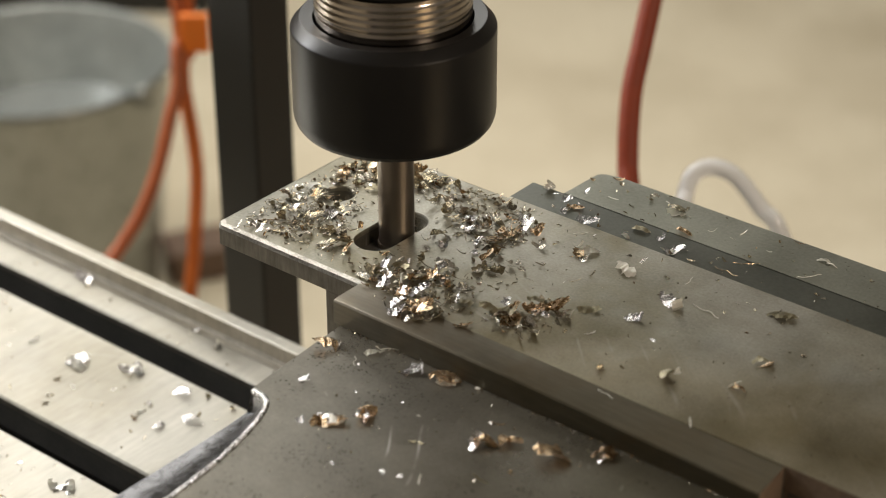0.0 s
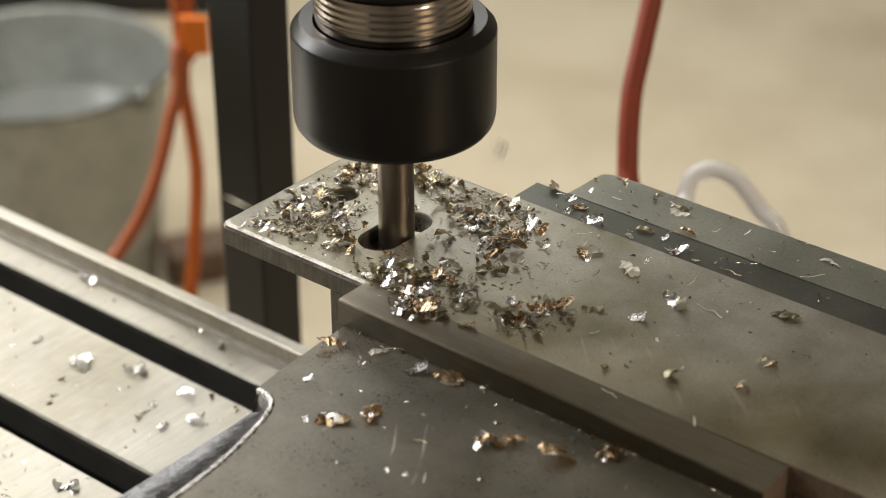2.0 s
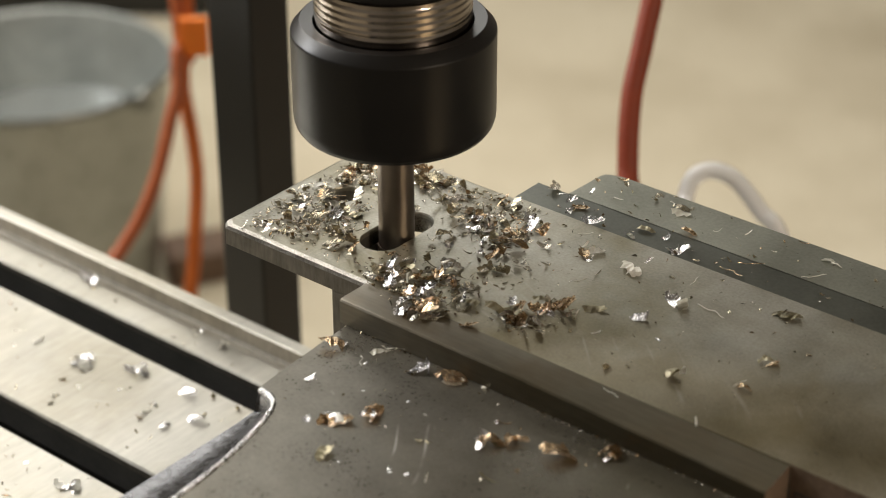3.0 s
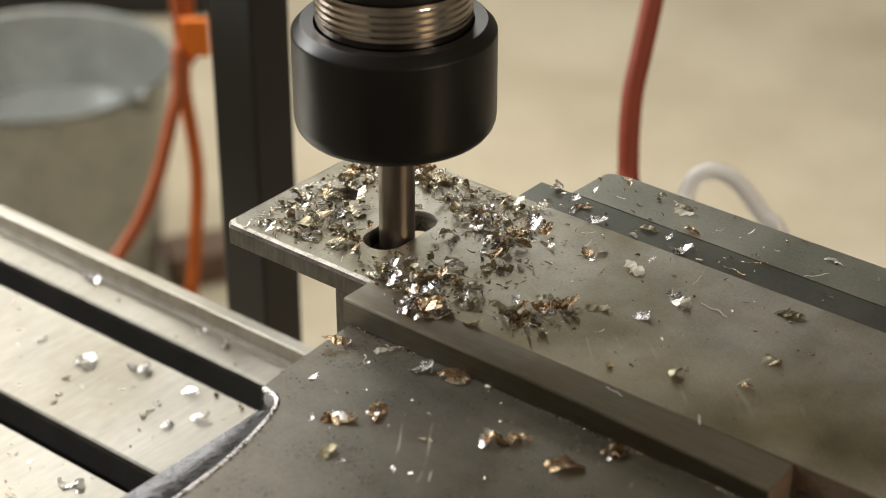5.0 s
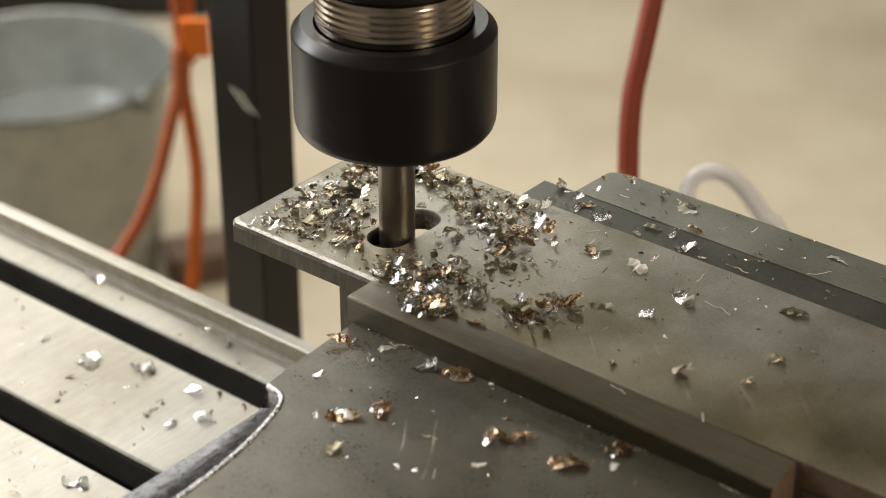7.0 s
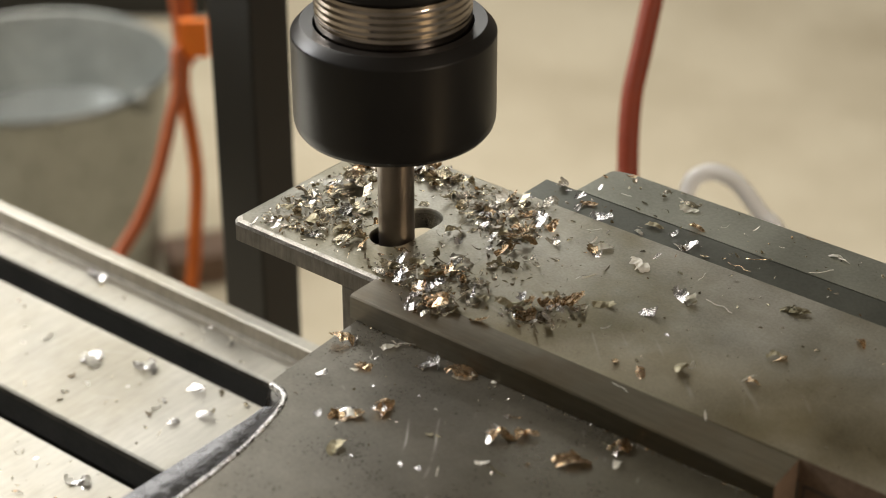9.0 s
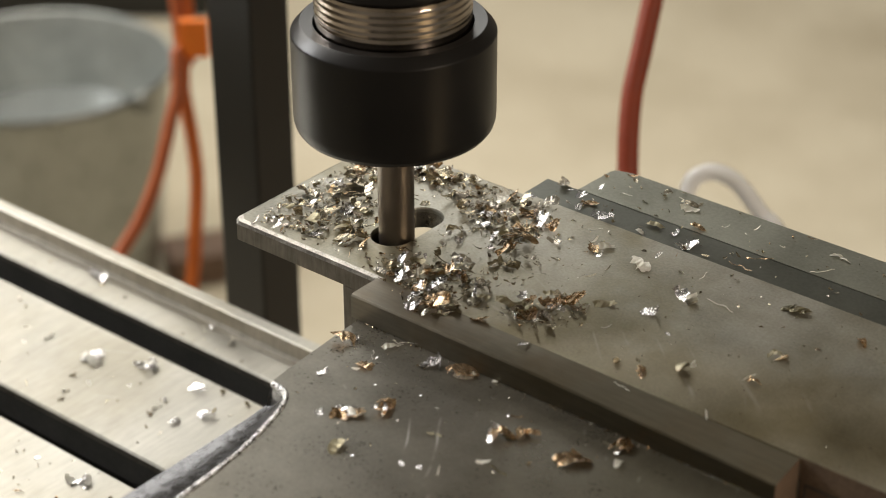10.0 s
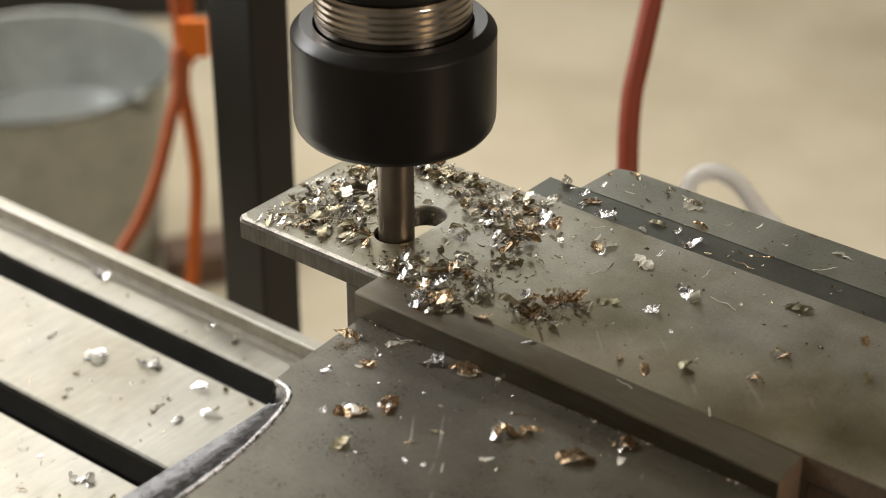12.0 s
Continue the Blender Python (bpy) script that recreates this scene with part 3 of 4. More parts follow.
hose("coolant_tube", [(-0.06, 0.275, 0.012), (-0.07, 0.28, 0.4), (-0.075, 0.283, H0 - 0.4), (-0.0715, 0.2790, H0 - 0.22), (-0.0683, 0.2828, H0 - 0.1428), (-0.0708, 0.2888, H0 - 0.1318), (-0.0711, 0.2937, H0 - 0.1249), (-0.0689, 0.2977, H0 - 0.1219), (-0.0647, 0.3018, H0 - 0.1210), (-0.0587, 0.3053, H0 - 0.1228), (-0.0523, 0.3074, H0 - 0.1272), (-0.0412, 0.3085, H0 - 0.1380), (-0.0291, 0.3094, H0 - 0.1502), (-0.008, 0.31, H0 - 0.21), (0.0, 0.31, H0 - 0.27), (0.01, 0.31, H0 - 0.4), (0.02, 0.31, 0.4), (0.02, 0.31, 0.012)],
     0.0041, M_TUBE, "milky white plastic coolant tube bent in an arch", "tube")


def build_tag():
    t = thing("hose_tag", -0.541, 0.425, H0 - 0.2265, "bright orange plastic tag clipped to the hose", "tag")
    bm = box(bmesh.new(), -0.0098, 0.0098, -0.003, 0.003, -0.0135, 0.0135, 0.0015)
    bmesh.ops.transform(bm, matrix=Matrix.Rotation(radians(39), 4, "Z"), verts=bm.verts)
    part("tag_plate", bm, M_TAG, t)


build_tag()


def build_cabinet():
    c = thing("tool_cabinet", -1.96, 1.815, 0, "black steel tool cabinet standing on the floor", "cabinet")
    c.rotation_euler = (0, 0, radians(39.3))
    body = part("carcass", box(bmesh.new(), -0.62, 0.0, 0.0, 0.5, 0.04, 0.85, 0.006), M_POST, c)
    part("plinth", box(bmesh.new(), -0.60, -0.02, 0.015, 0.48, 0.0, 0.0398), M_POST, c)
    for k in range(3):
        part("drawer_front", box(bmesh.new(), -0.605, -0.015, -0.012, -0.0005, 0.06 + 0.26 * k, 0.31 + 0.26 * k, 0.003), M_POST, body)
        part("drawer_pull", box(bmesh.new(), -0.40, -0.22, -0.03, -0.0125, 0.265 + 0.26 * k, 0.28 + 0.26 * k, 0.003), M_POST, c)


build_cabinet()


def build_block():
    b = thing("wooden_block", -1.352, 1.222, 0, "brown offcut of wood lying on the concrete floor", "wood offcut")
    b.rotation_euler = (0, 0, radians(58))
    bm = box(bmesh.new(), -0.085, 0.085, -0.035, 0.035, 0.0, 0.045, 0.003)
    part("offcut", bm, M_WOOD, b)


build_block()


# ---- swarf ----
RNG = random.Random(11)


def sheet(bm, r, w, bend, twist, nu, nv, ripple, ragged, thick):
    """Adds a thin bent leaf of metal, one unit long, to bm: rippled across, torn along one edge and at its ends."""
    grid = []
    skew = r.uniform(-0.35, 0.35)
    phase, waves = r.uniform(0, 6), r.uniform(2.0, 4.5)
    for i in range(nu):
        s = i / (nu - 1) - 0.5
        a = bend * s
        cx, cz = math.sin(a) / bend, (1 - math.cos(a)) / bend
        taper = 1 - r.uniform(0.0, 0.8) * max(0.0, abs(s) - 0.3) / 0.2
        tear = ragged * r.uniform(-1, 1)
        row = []
        for j in range(nv):
            u = j / (nv - 1)
            v = (u - 0.5) * w * taper + (tear * w * u if i % 2 else 0)
            up = cz + v * math.sin(twist * s) + ripple * math.sin(phase + waves * 6.28 * s) * (0.4 + u) + 0.4 * v * v + r.uniform(-1, 1) * 0.008
            row.append(bm.verts.new((cx + skew * v + r.uniform(-1, 1) * (0.1 if i in (0, nu - 1) else 0.02), v * math.cos(twist * s), up)))
        grid.append(row)
    fs = [bm.faces.new((grid[i][j], grid[i + 1][j], grid[i + 1][j + 1], grid[i][j + 1])) for i in range(nu - 1) for j in range(nv - 1)]
    bmesh.ops.solidify(bm, geom=fs, thickness=thick)


def shard(bm, r, w, fold):
    """Adds a torn flat shard to bm: an uneven outline round a crease."""
    n = r.choice((5, 6, 7))
    mid = [bm.verts.new((r.uniform(-0.3, -0.15), r.uniform(-0.06, 0.06), 0)), bm.verts.new((r.uniform(0.15, 0.3), r.uniform(-0.06, 0.06), r.uniform(-0.06, 0.06)))]
    rim = []
    for k in range(n):
        a = 2 * math.pi * (k + r.uniform(-0.3, 0.3)) / n
        q = r.uniform(0.45, 1.25)
        x, y = 0.5 * q * math.cos(a), 0.5 * w * q * math.sin(a)
        rim.append(bm.verts.new((x, y, fold * abs(y) + 0.25 * fold * x * x + r.uniform(-0.02, 0.02))))
    fs = []
    for k in range(n):
        p, q = rim[k], rim[(k + 1) % n]
        near = [min(mid, key=lambda m, v=v: abs(m.co.x - v.co.x)) for v in (p, q)]
        fs.append(bm.faces.new((p, q, near[0])) if near[0] is near[1] else bm.faces.new((p, q, near[1], near[0])))
    bmesh.ops.solidify(bm, geom=fs, thickness=0.016)


def chip_mesh(seed, kind):
    """A chip of swarf about one unit long: a leaf, a shard, a torn sheet, a tight curl, an arch, a needle, a wire or a fan of splinters."""
    r = random.Random(seed)
    bm = bmesh.new()
    if kind == "flake" and (seed // 100) % 3 == 0:
        shard(bm, r, r.uniform(0.35, 0.8), r.uniform(-0.25, 0.3))
    elif kind == "flake":
        sheet(bm, r, r.uniform(0.2, 0.55), r.uniform(0.2, 1.3) * r.choice((-1, 1)), r.uniform(-0.9, 0.9), r.choice((5, 6, 8)), r.choice((2, 3)), r.uniform(0.008, 0.03), r.uniform(0.1, 0.6), 0.013)
    elif kind == "torn":
        sheet(bm, r, r.uniform(0.42, 0.66), r.uniform(0.3, 1.1) * r.choice((-1, 1)), r.uniform(-0.8, 0.8), 8, 4, r.uniform(0.015, 0.035), r.uniform(0.2, 0.5), 0.012)
    elif kind == "curl":
        sheet(bm, r, r.uniform(0.35, 0.6), r.uniform(2.0, 4.2), r.uniform(-0.6, 0.6), 8, 3, 0.02, 0.4, 0.016)
    elif kind == "arch":
        sheet(bm, r, r.uniform(0.3, 0.45), r.uniform(-2.6, -1.7), r.uniform(-0.9, 0.9), 7, 3, 0.03, 0.5, 0.014)
    elif kind == "needle":
        sheet(bm, r, r.uniform(0.06, 0.14), r.uniform(0.3, 1.8) * r.choice((-1, 1)), r.uniform(-1.5, 1.5), 8, 2, 0.006, 0.1, 0.014)
    elif kind == "wire":
        # a thin wavy sliver
        p, w, ph = [], r.uniform(0.03, 0.07), r.uniform(0, 6)
        for k in range(9):
            p.append((k / 8 - 0.5, w * math.sin(ph + k * 1.1), 0.02 + 0.02 * math.sin(ph * 2 + k * 1.7)))
        tube(bm, p, 0.013, 5, 2)
    else:
        # splinters that share one root
        n = 9
        root = [bm.verts.new((0.16 * math.cos(radians(-44 + 88 * k / n)), 0.16 * math.sin(radians(-44 + 88 * k / n)), 0.1)) for k in range(n + 1)]
        fs = []
        for k in range(n):
            a = radians(-44 + 88 * (k + 0.5) / n + r.uniform(-5, 5))
            far, lift = r.uniform(0.65, 1.0), r.uniform(-0.1, 0.12)
            mid = [bm.verts.new((0.55 * far * math.cos(a + d), 0.55 * far * math.sin(a + d), 0.14 + lift * 0.6)) for d in (-0.07, 0.07)]
            tip = [bm.verts.new((far * math.cos(a + d), far * math.sin(a + d), 0.06 + lift)) for d in (-0.02, 0.02)]
            fs += [bm.faces.new((root[k], mid[0], mid[1], root[k + 1])), bm.faces.new((mid[0], tip[0], tip[1], mid[1]))]
        bmesh.ops.solidify(bm, geom=fs, thickness=0.02)
    bmesh.ops.recalc_face_normals(bm, faces=bm.faces)
    lo = min(v.co.z for v in bm.verts)
    for v in bm.verts:
        v.co.z -= lo
    me = bpy.data.meshes.new("swarf_" + kind)
    bm.to_mesh(me)
    bm.free()
    me.materials.append(M_CHIP)
    return me


CHIPS = {k: [chip_mesh(100 * i + len(k), k) for i in range(n)] for k, n in (("flake", 45), ("torn", 14), ("curl", 14), ("arch", 6), ("needle", 12), ("wire", 6), ("fan", 4))}
LABEL = {"flake": "thin bent flake of heat-tinted steel swarf", "curl": "tightly curled shiny steel swarf chip", "arch": "large arched chip of steel swarf",
         "needle": "thin needle-like sliver of steel swarf", "wire": "fine wavy wire of steel swarf", "fan": "fan of bronze-tinted steel swarf splinters"}
FINISH = {"pale": (M_PALE, "steel swarf chip coloured pale for glare"), "bronze": (M_BRONZE, "bent chip of steel swarf heated to bronze"),
          "bright": (M_BRIGHT, "bright mirror-like chip of steel swarf"), "olive": (M_OLIVE, "dull olive flake of oily steel swarf")}


def chip_pose(ob, kind, x, y, z, size, tilt=None, turn=None, lean=False):
    """A resting pose for a chip: turned at random unless told, its lowest point on the surface at height z."""
    tilt = tilt if tilt is not None else {"flake": 9, "curl": 40, "needle": 8, "fan": 4, "arch": 6, "wire": 3}[kind]
    m = pose(0, 0, 0, RNG.uniform(-tilt, tilt), RNG.uniform(-tilt, tilt), turn if turn is not None else RNG.uniform(0, 360))
    if lean:
        # propped against its neighbours, its face towards the front of the machine
        m = pose(0, 0, 0, RNG.gauss(28, 6), RNG.gauss(-8, 6), 0) @ pose(0, 0, 0, 0, 0, turn if turn is not None else RNG.uniform(0, 360))
    elif kind in ("flake", "curl") and RNG.random() < 0.45:
        m = m @ pose(0, 0, 0, 180, 0, 0)
    low = min((m @ v.co).z for v in ob.data.vertices) * size
    return Matrix.Translation((x, y, H0 + z - low)) @ m


def new_chip(kind, x, y, z, size, tilt=None, finish="", turn=None, lean=False):
    ob = new("swarf_chip", RNG.choice(CHIPS["torn" if kind == "flake" and size > 0.0053 else kind]))
    ob.matrix_basis = chip_pose(ob, kind, x, y, z, size, tilt, turn, lean)
    ob.scale = (size, size, size)
    label = LABEL[kind]
    if finish:
        ob.material_slots[0].link = "OBJECT"
        ob.material_slots[0].material, label = FINISH[finish]
    return tagged(ob, label, "swarf chip", "swarf chips on the machine")


def off_plate(x, y):
    """Whether a place lies over the slot, the hole or past the plate's edge."""
    if x < -0.0445 or y > 0.0370:
        return True
    d = math.hypot(x - SLOT_A[0], y - min(max(y, SLOT_A[1]), SLOT_B[1]))
    return d < SLOT_R + 0.0012 or math.hypot(x - HOLE[0], y - HOLE[1]) < HOLE_R - 0.001


# single chips: x, y, size (millimetres), kind, finish, turn in degrees
S, B, P, O = "bright", "bronze", "pale", "olive"
REAR_CHIPS = ((21.6, 53.0, 7.0, "flake", "", 120), (27.4, 50.4, 6.0, "needle", S, 10), (32.4, 48.3, 4.0, "flake", S, 30), (36.4, 47.5, 5.5, "flake", B, 20), (35.8, 42.4, 5.0, "curl", S, 15),
              (45.3, 41.8, 7.5, "flake", S, 30), (59.9, 41.6, 4.5, "flake", P, -20), (61.6, 48.2, 6.0, "flake", O, 10), (69.6, 47.5, 4.8, "curl", S, 60), (76.8, 42.6, 6.0, "curl", S, 20),
              (77.5, 43.4, 6.5, "flake", S, 70), (75.6, 42.2, 5.0, "flake", P, 10), (73.2, 55.2, 5.5, "flake", B, 5), (78.3, 47.4, 4.0, "curl", S, 5), (84.6, 41.8, 3.2, "flake", "", 5), (96.9, 42.8, 8.5, "wire", B, 5),
              (99.3, 50.6, 8.5, "wire", B, 30), (118.3, 56.1, 8.0, "wire", P, 40), (116.9, 67.2, 4.2, "flake", P, 20), (120.2, 66.6, 4.2, "flake", P, 0), (60.9, 68.4, 7.5, "wire", P, 0), (62.5, 67.0, 6.0, "flake", "", 10),
              (64.5, 64.3, 6.4, "flake", P, 10), (53.6, 66.6, 5.0, "curl", "", 40), (42.4, 60.0, 3.6, "needle", P, 10), (33.5, 58.0, 2.8, "flake", S, 70), (88.0, 67.2, 4.0, "needle", P, 90), (79.7, 61.9, 4.0, "needle", P, 60),
              (100.7, 61.9, 2.2, "flake", P, 0), (50.8, 54.3, 2.4, "flake", "", 0), (105.1, 72.6, 4.0, "needle", B, 10), (29.5, 66.5, 3.0, "flake", B, 0), (36.0, 72.0, 4.0, "flake", B, 20))
PLATE_CHIPS = ((57.4, 25.8, 6.4, "flake", P, 50), (58.8, 21.0, 5.0, "curl", S, 20), (55.6, 22.8, 6.0, "flake", "", 120), (52.2, 27.5, 5.5, "needle", P, 100), (71.0, 24.2, 6.2, "flake", P, -40), (74.0, 23.4, 6.2, "flake", P, -40),
               (93.1, 16.8, 7.0, "flake", S, -40), (96.9, 15.7, 6.0, "curl", P, -30), (95.0, 18.6, 4.4, "needle", S, 100), (104.9, 18.8, 11.0, "wire", P, -10), (124.3, 30.7, 8.5, "flake", O, 0), (126.8, 31.8, 5.0, "needle", P, 50),
               (77.3, -2.3, 7.0, "flake", O, 20), (90.6, 2.2, 6.0, "flake", S, 20), (92.0, 2.6, 4.6, "curl", S, 0), (74.3, -6.9, 4.4, "needle", P, 100), (73.6, 32.0, 3.0, "flake", S, 80), (84.5, 28.3, 3.0, "flake", P, -10),
               (91.3, 30.6, 5.5, "wire", P, 100), (133.2, 4.5, 7.4, "arch", O, 20), (134.4, 5.2, 5.0, "flake", B, 60), (135.2, -11.0, 5.4, "arch", B, 0), (132.6, -9.2, 5.0, "needle", P, 70), (115.0, -17.9, 6.0, "curl", O, 110),
               (116.4, -13.4, 5.0, "flake", P, 100), (98.0, -26.0, 3.4, "curl", "", 0), (106.8, -35.8, 6.0, "wire", P, 0), (133.1, -32.7, 4.0, "needle", P, 120), (50.5, 10.3, 3.2, "needle", "", 90), (62.4, 6.8, 4.4, "needle", S, 80),
               (64.0, 9.0, 4.6, "wire", "", 60), (47.0, 4.0, 3.0, "flake", "", 0), (45.0, 0.0, 2.6, "needle", "", 0), (85.1, -12.4, 3.8, "needle", P, 60), (101.5, -4.3, 2.0, "flake", S, 0), (65.6, 15.7, 5.0, "needle", "", 110),
               (41.0, 22.0, 2.2, "flake", "", 0), (48.0, 34.0, 4.8, "wire", P, 40), (52.5, 35.5, 2.6, "needle", S, 80), (140.0, 16.0, 1.8, "flake", "", 0), (60.0, -24.0, 2.0, "flake", S, 0))
PILE_CHIPS = ((68.8, -9.2, 7.0, "flake", B, 30), (66.6, -11.8, 6.6, "curl", B, 40), (70.5, -7.0, 6.4, "flake", B, 60), (64.6, -13.6, 6.0, "flake", B, -10), (66.6, -14.6, 4.4, "flake", S, 50), (58.6, -20.2, 8.0, "flake", O, 0), (60.6, -17.0, 5.4, "flake", B, 100),
              (57.2, -15.8, 4.4, "flake", S, 120), (61.4, -25.0, 7.6, "needle", O, 0), (64.0, -23.0, 6.4, "flake", B, 20), (55.0, -22.0, 7.0, "flake", O, 10), (54.0, -33.0, 5.6, "flake", B, 30), (67.6, -22.6, 8.4, "wire", O, 0), (63.0, -9.0, 6.0, "flake", O, 40),
              (33.6, -40.6, 5.8, "curl", S, 20), (34.6, -39.4, 5.2, "flake", S, 80), (37.4, -37.4, 6.4, "flake", B, 40), (40.6, -35.0, 7.2, "flake", B, 10), (38.0, -35.4, 5.4, "curl", S, 60), (35.4, -33.0, 6.0, "flake", B, 0), (42.4, -32.0, 6.0, "flake", O, 20),
              (16.6, -24.6, 5.2, "flake", S, -20), (18.2, -27.8, 4.6, "curl", S, 40), (13.8, -21.0, 5.0, "flake", S, 100), (20.6, -30.4, 5.0, "flake", S, 30), (22.6, -24.0, 6.4, "needle", P, -50), (17.6, -18.8, 5.0, "flake", O, 0), (29.0, -18.6, 6.4, "flake", B, 30),
              (31.6, -15.4, 5.2, "flake", B, 0), (36.4, -13.0, 6.0, "needle", "", 30), (40.0, -15.8, 5.0, "curl", S, 30), (32.0, -26.0, 6.0, "flake", S, 60), (29.0, -31.0, 5.6, "flake", B, 20), (26.0, -20.4, 5.6, "flake", O, 60), (46.6, -23.0, 5.8, "flake", O, 0),
              (34.0, 16.0, 9.5, "fan", B, 150), (33.0, 14.0, 7.0, "fan", B, 200), (29.0, 29.5, 6.4, "curl", S, 30), (33.0, 26.0, 6.0, "flake", S, 80), (36.0, 27.0, 5.8, "flake", B, 60), (38.6, 25.0, 5.0, "curl", B, 20), (34.4, 2.8, 4.8, "flake", B, 60), (26.6, 8.4, 4.0, "flake", S, 80),
              (24.0, 16.0, 5.4, "flake", P, 40), (20.0, 12.6, 4.6, "flake", S, 40), (29.6, 3.2, 3.4, "curl", S, 60), (-33.0, -2.0, 7.0, "fan", "", 80), (-38.0, 3.0, 7.5, "arch", P, 60))
SLIDE_CHIPS = ((28.9, -75.3, 4.4, "flake", S, 20), (21.3, -57.6, 7.5, "flake", B, 20), (23.8, -54.6, 3.2, "curl", S, 0), (34.7, -51.6, 5.6, "flake", P, 60), (37.6, -47.4, 6.6, "needle", P, 20), (36.0, -48.4, 6.0, "needle", P, 14),
               (50.2, -51.8, 6.6, "flake", S, 50), (52.4, -50.4, 5.4, "needle", S, 130), (48.6, -54.0, 4.0, "flake", "", 10), (60.7, -49.7, 9.0, "flake", B, 30), (61.4, -50.2, 7.0, "flake", P, 32), (58.2, -49.6, 5.0, "needle", S, 30),
               (47.8, -86.2, 9.6, "flake", B, 35), (47.2, -84.6, 7.0, "needle", S, 45), (49.0, -85.6, 6.4, "flake", P, 32), (44.6, -84.4, 5.4, "needle", S, 60), (41.6, -90.6, 3.6, "curl", S, 30), (53.4, -75.6, 6.4, "arch", B, 30),
               (54.6, -77.6, 7.0, "flake", B, 110), (55.8, -79.0, 5.0, "flake", S, 100), (51.8, -78.6, 4.0, "curl", S, 60), (80.3, -93.2, 2.4, "flake", S, 0), (75.6, -95.2, 2.4, "flake", S, 0), (85.4, -91.3, 4.0, "needle", P, 110),
               (88.6, -67.6, 8.6, "arch", B, 40), (87.0, -69.0, 6.0, "flake", S, 100), (92.6, -63.8, 7.0, "arch", B, 100), (94.6, -61.6, 5.2, "flake", B, 40), (91.0, -66.6, 5.0, "flake", O, 30), (85.7, -57.3, 4.6, "needle", B, 40), (84.0, -58.2, 1.8, "curl", S, 0),
               (117.6, -51.0, 7.4, "arch", B, 60), (119.0, -50.0, 5.4, "flake", B, 110), (115.4, -51.4, 6.4, "wire", O, 0), (118.2, -52.6, 4.0, "flake", S, 100), (72.6, -79.0, 3.8, "flake", O, 0), (75.0, -78.0, 2.4, "flake", O, 0), (35.1, -58.5, 2.2, "flake", S, 80),
               (33.0, -58.0, 5.0, "wire", P, 130), (61.9, -100.4, 1.8, "flake", S, 0), (98.1, -81.0, 5.4, "needle", O, 10), (66.0, -68.0, 1.6, "flake", P, 0), (44.0, -70.0, 1.6, "flake", S, 0), (58.0, -66.0, 1.5, "flake", S, 0), (64.6, -44.6, 2.4, "curl", S, 0), (70.2, -46.9, 2.0, "flake", P, 0))
TABLE_CHIPS = ((-113.6, 5.9, 4.7), (-105.2, -14.9, 3.8), (-117.2, -12.7, 3.0), (-98.4, -4.6, 4.6), (-118.9, -6.8, 1.7), (-209.2, 40.6, 5.2), (-204.3, 40.6, 3.8), (-200.1, -5.3, 2.0), (-187.2, -4.7, 3.4), (-82.8, -34.2, 1.6),
               (-107.6, -64.4, 4.0), (-127.6, -63.0, 1.6), (-150.0, -17.2, 2.2), (-141.9, 4.7, 5.7), (-158.7, -6.4, 4.8), (-153.1, -27.2, 1.7), (-136.8, -8.9, 1.7), (-192.8, -13.0, 1.8))
CLUMPS = ((-163.5, -5.1, 8.0), (-140.2, 6.1, 8.8), (-143.0, 40.5, 3.0), (-102.1, -62.1, 5.6), (-128.0, 39.5, 3.4))
for group, z, tilt in ((REAR_CHIPS, 0.0, None), (PLATE_CHIPS, 0.0, None), (PILE_CHIPS, 0.0003, 20), (SLIDE_CHIPS, -0.008, 14)):
    for x, y, size, kind, finish, turn in group:
        rides(new_chip(kind, x / 1000, y / 1000, z, size / 1000, tilt if kind in ("flake", "needle") else None, finish, turn + RNG.uniform(-12, 12), kind in ("flake", "curl") and (finish == S or finish == B and group is PILE_CHIPS and RNG.random() < 0.8)))
for x, y, size in TABLE_CHIPS:
    rides(new_chip("flake", x / 1000, y / 1000, ZT, size * 1.5 / 1000, 14, RNG.choice((P, S))))
for x, y, size in CLUMPS:
    # a loose clump of pale flakes
    for k in range(4):
        rides(new_chip("flake", (x + RNG.uniform(-2.5, 2.5)) / 1000, (y + RNG.uniform(-2.5, 2.5)) / 1000, ZT, size * RNG.uniform(0.6, 1.0) / 1000, 20, RNG.choice((P, P, S))))

# heaps on the plate: outline (millimetres), share of the chips, whether they still grow
HEAPS = ((((-43, -25), (-43, -1), (-43, 14), (-37, 24), (-20, 6), (-16, -7), (-9, -11), (-3, -24), (-18, -28), (-35, -31)), 4.4, True),
         (((-42, 16), (-37, 34), (-22, 35), (-16, 24), (-30, 16)), 1.8, False),
         (((-25, 32), (-15, 38), (15, 38), (28, 37), (37, 18), (35, 3), (18, 11), (8, 17), (-5, 22)), 4.8, True),
         (((4, -26), (9, -16), (31, -11), (43, -15), (44, -27), (46, -36), (39, -43), (24, -36), (12, -33)), 2.6, False),
         (((52, -25), (68, -4), (76, -11), (72, -27), (61, -30)), 0.8, False),
         (((-43, -28), (14, -30), (52, -28), (50, 20), (30, 35), (-42, 35)), 2.6, False))


def inside(x, y, ring):
    odd = False
    for (a, b), (c, d) in zip(ring, ring[1:] + ring[:1]):
        if (b > y) != (d > y) and x < a + (c - a) * (y - b) / (d - b):
            odd = not odd
    return odd


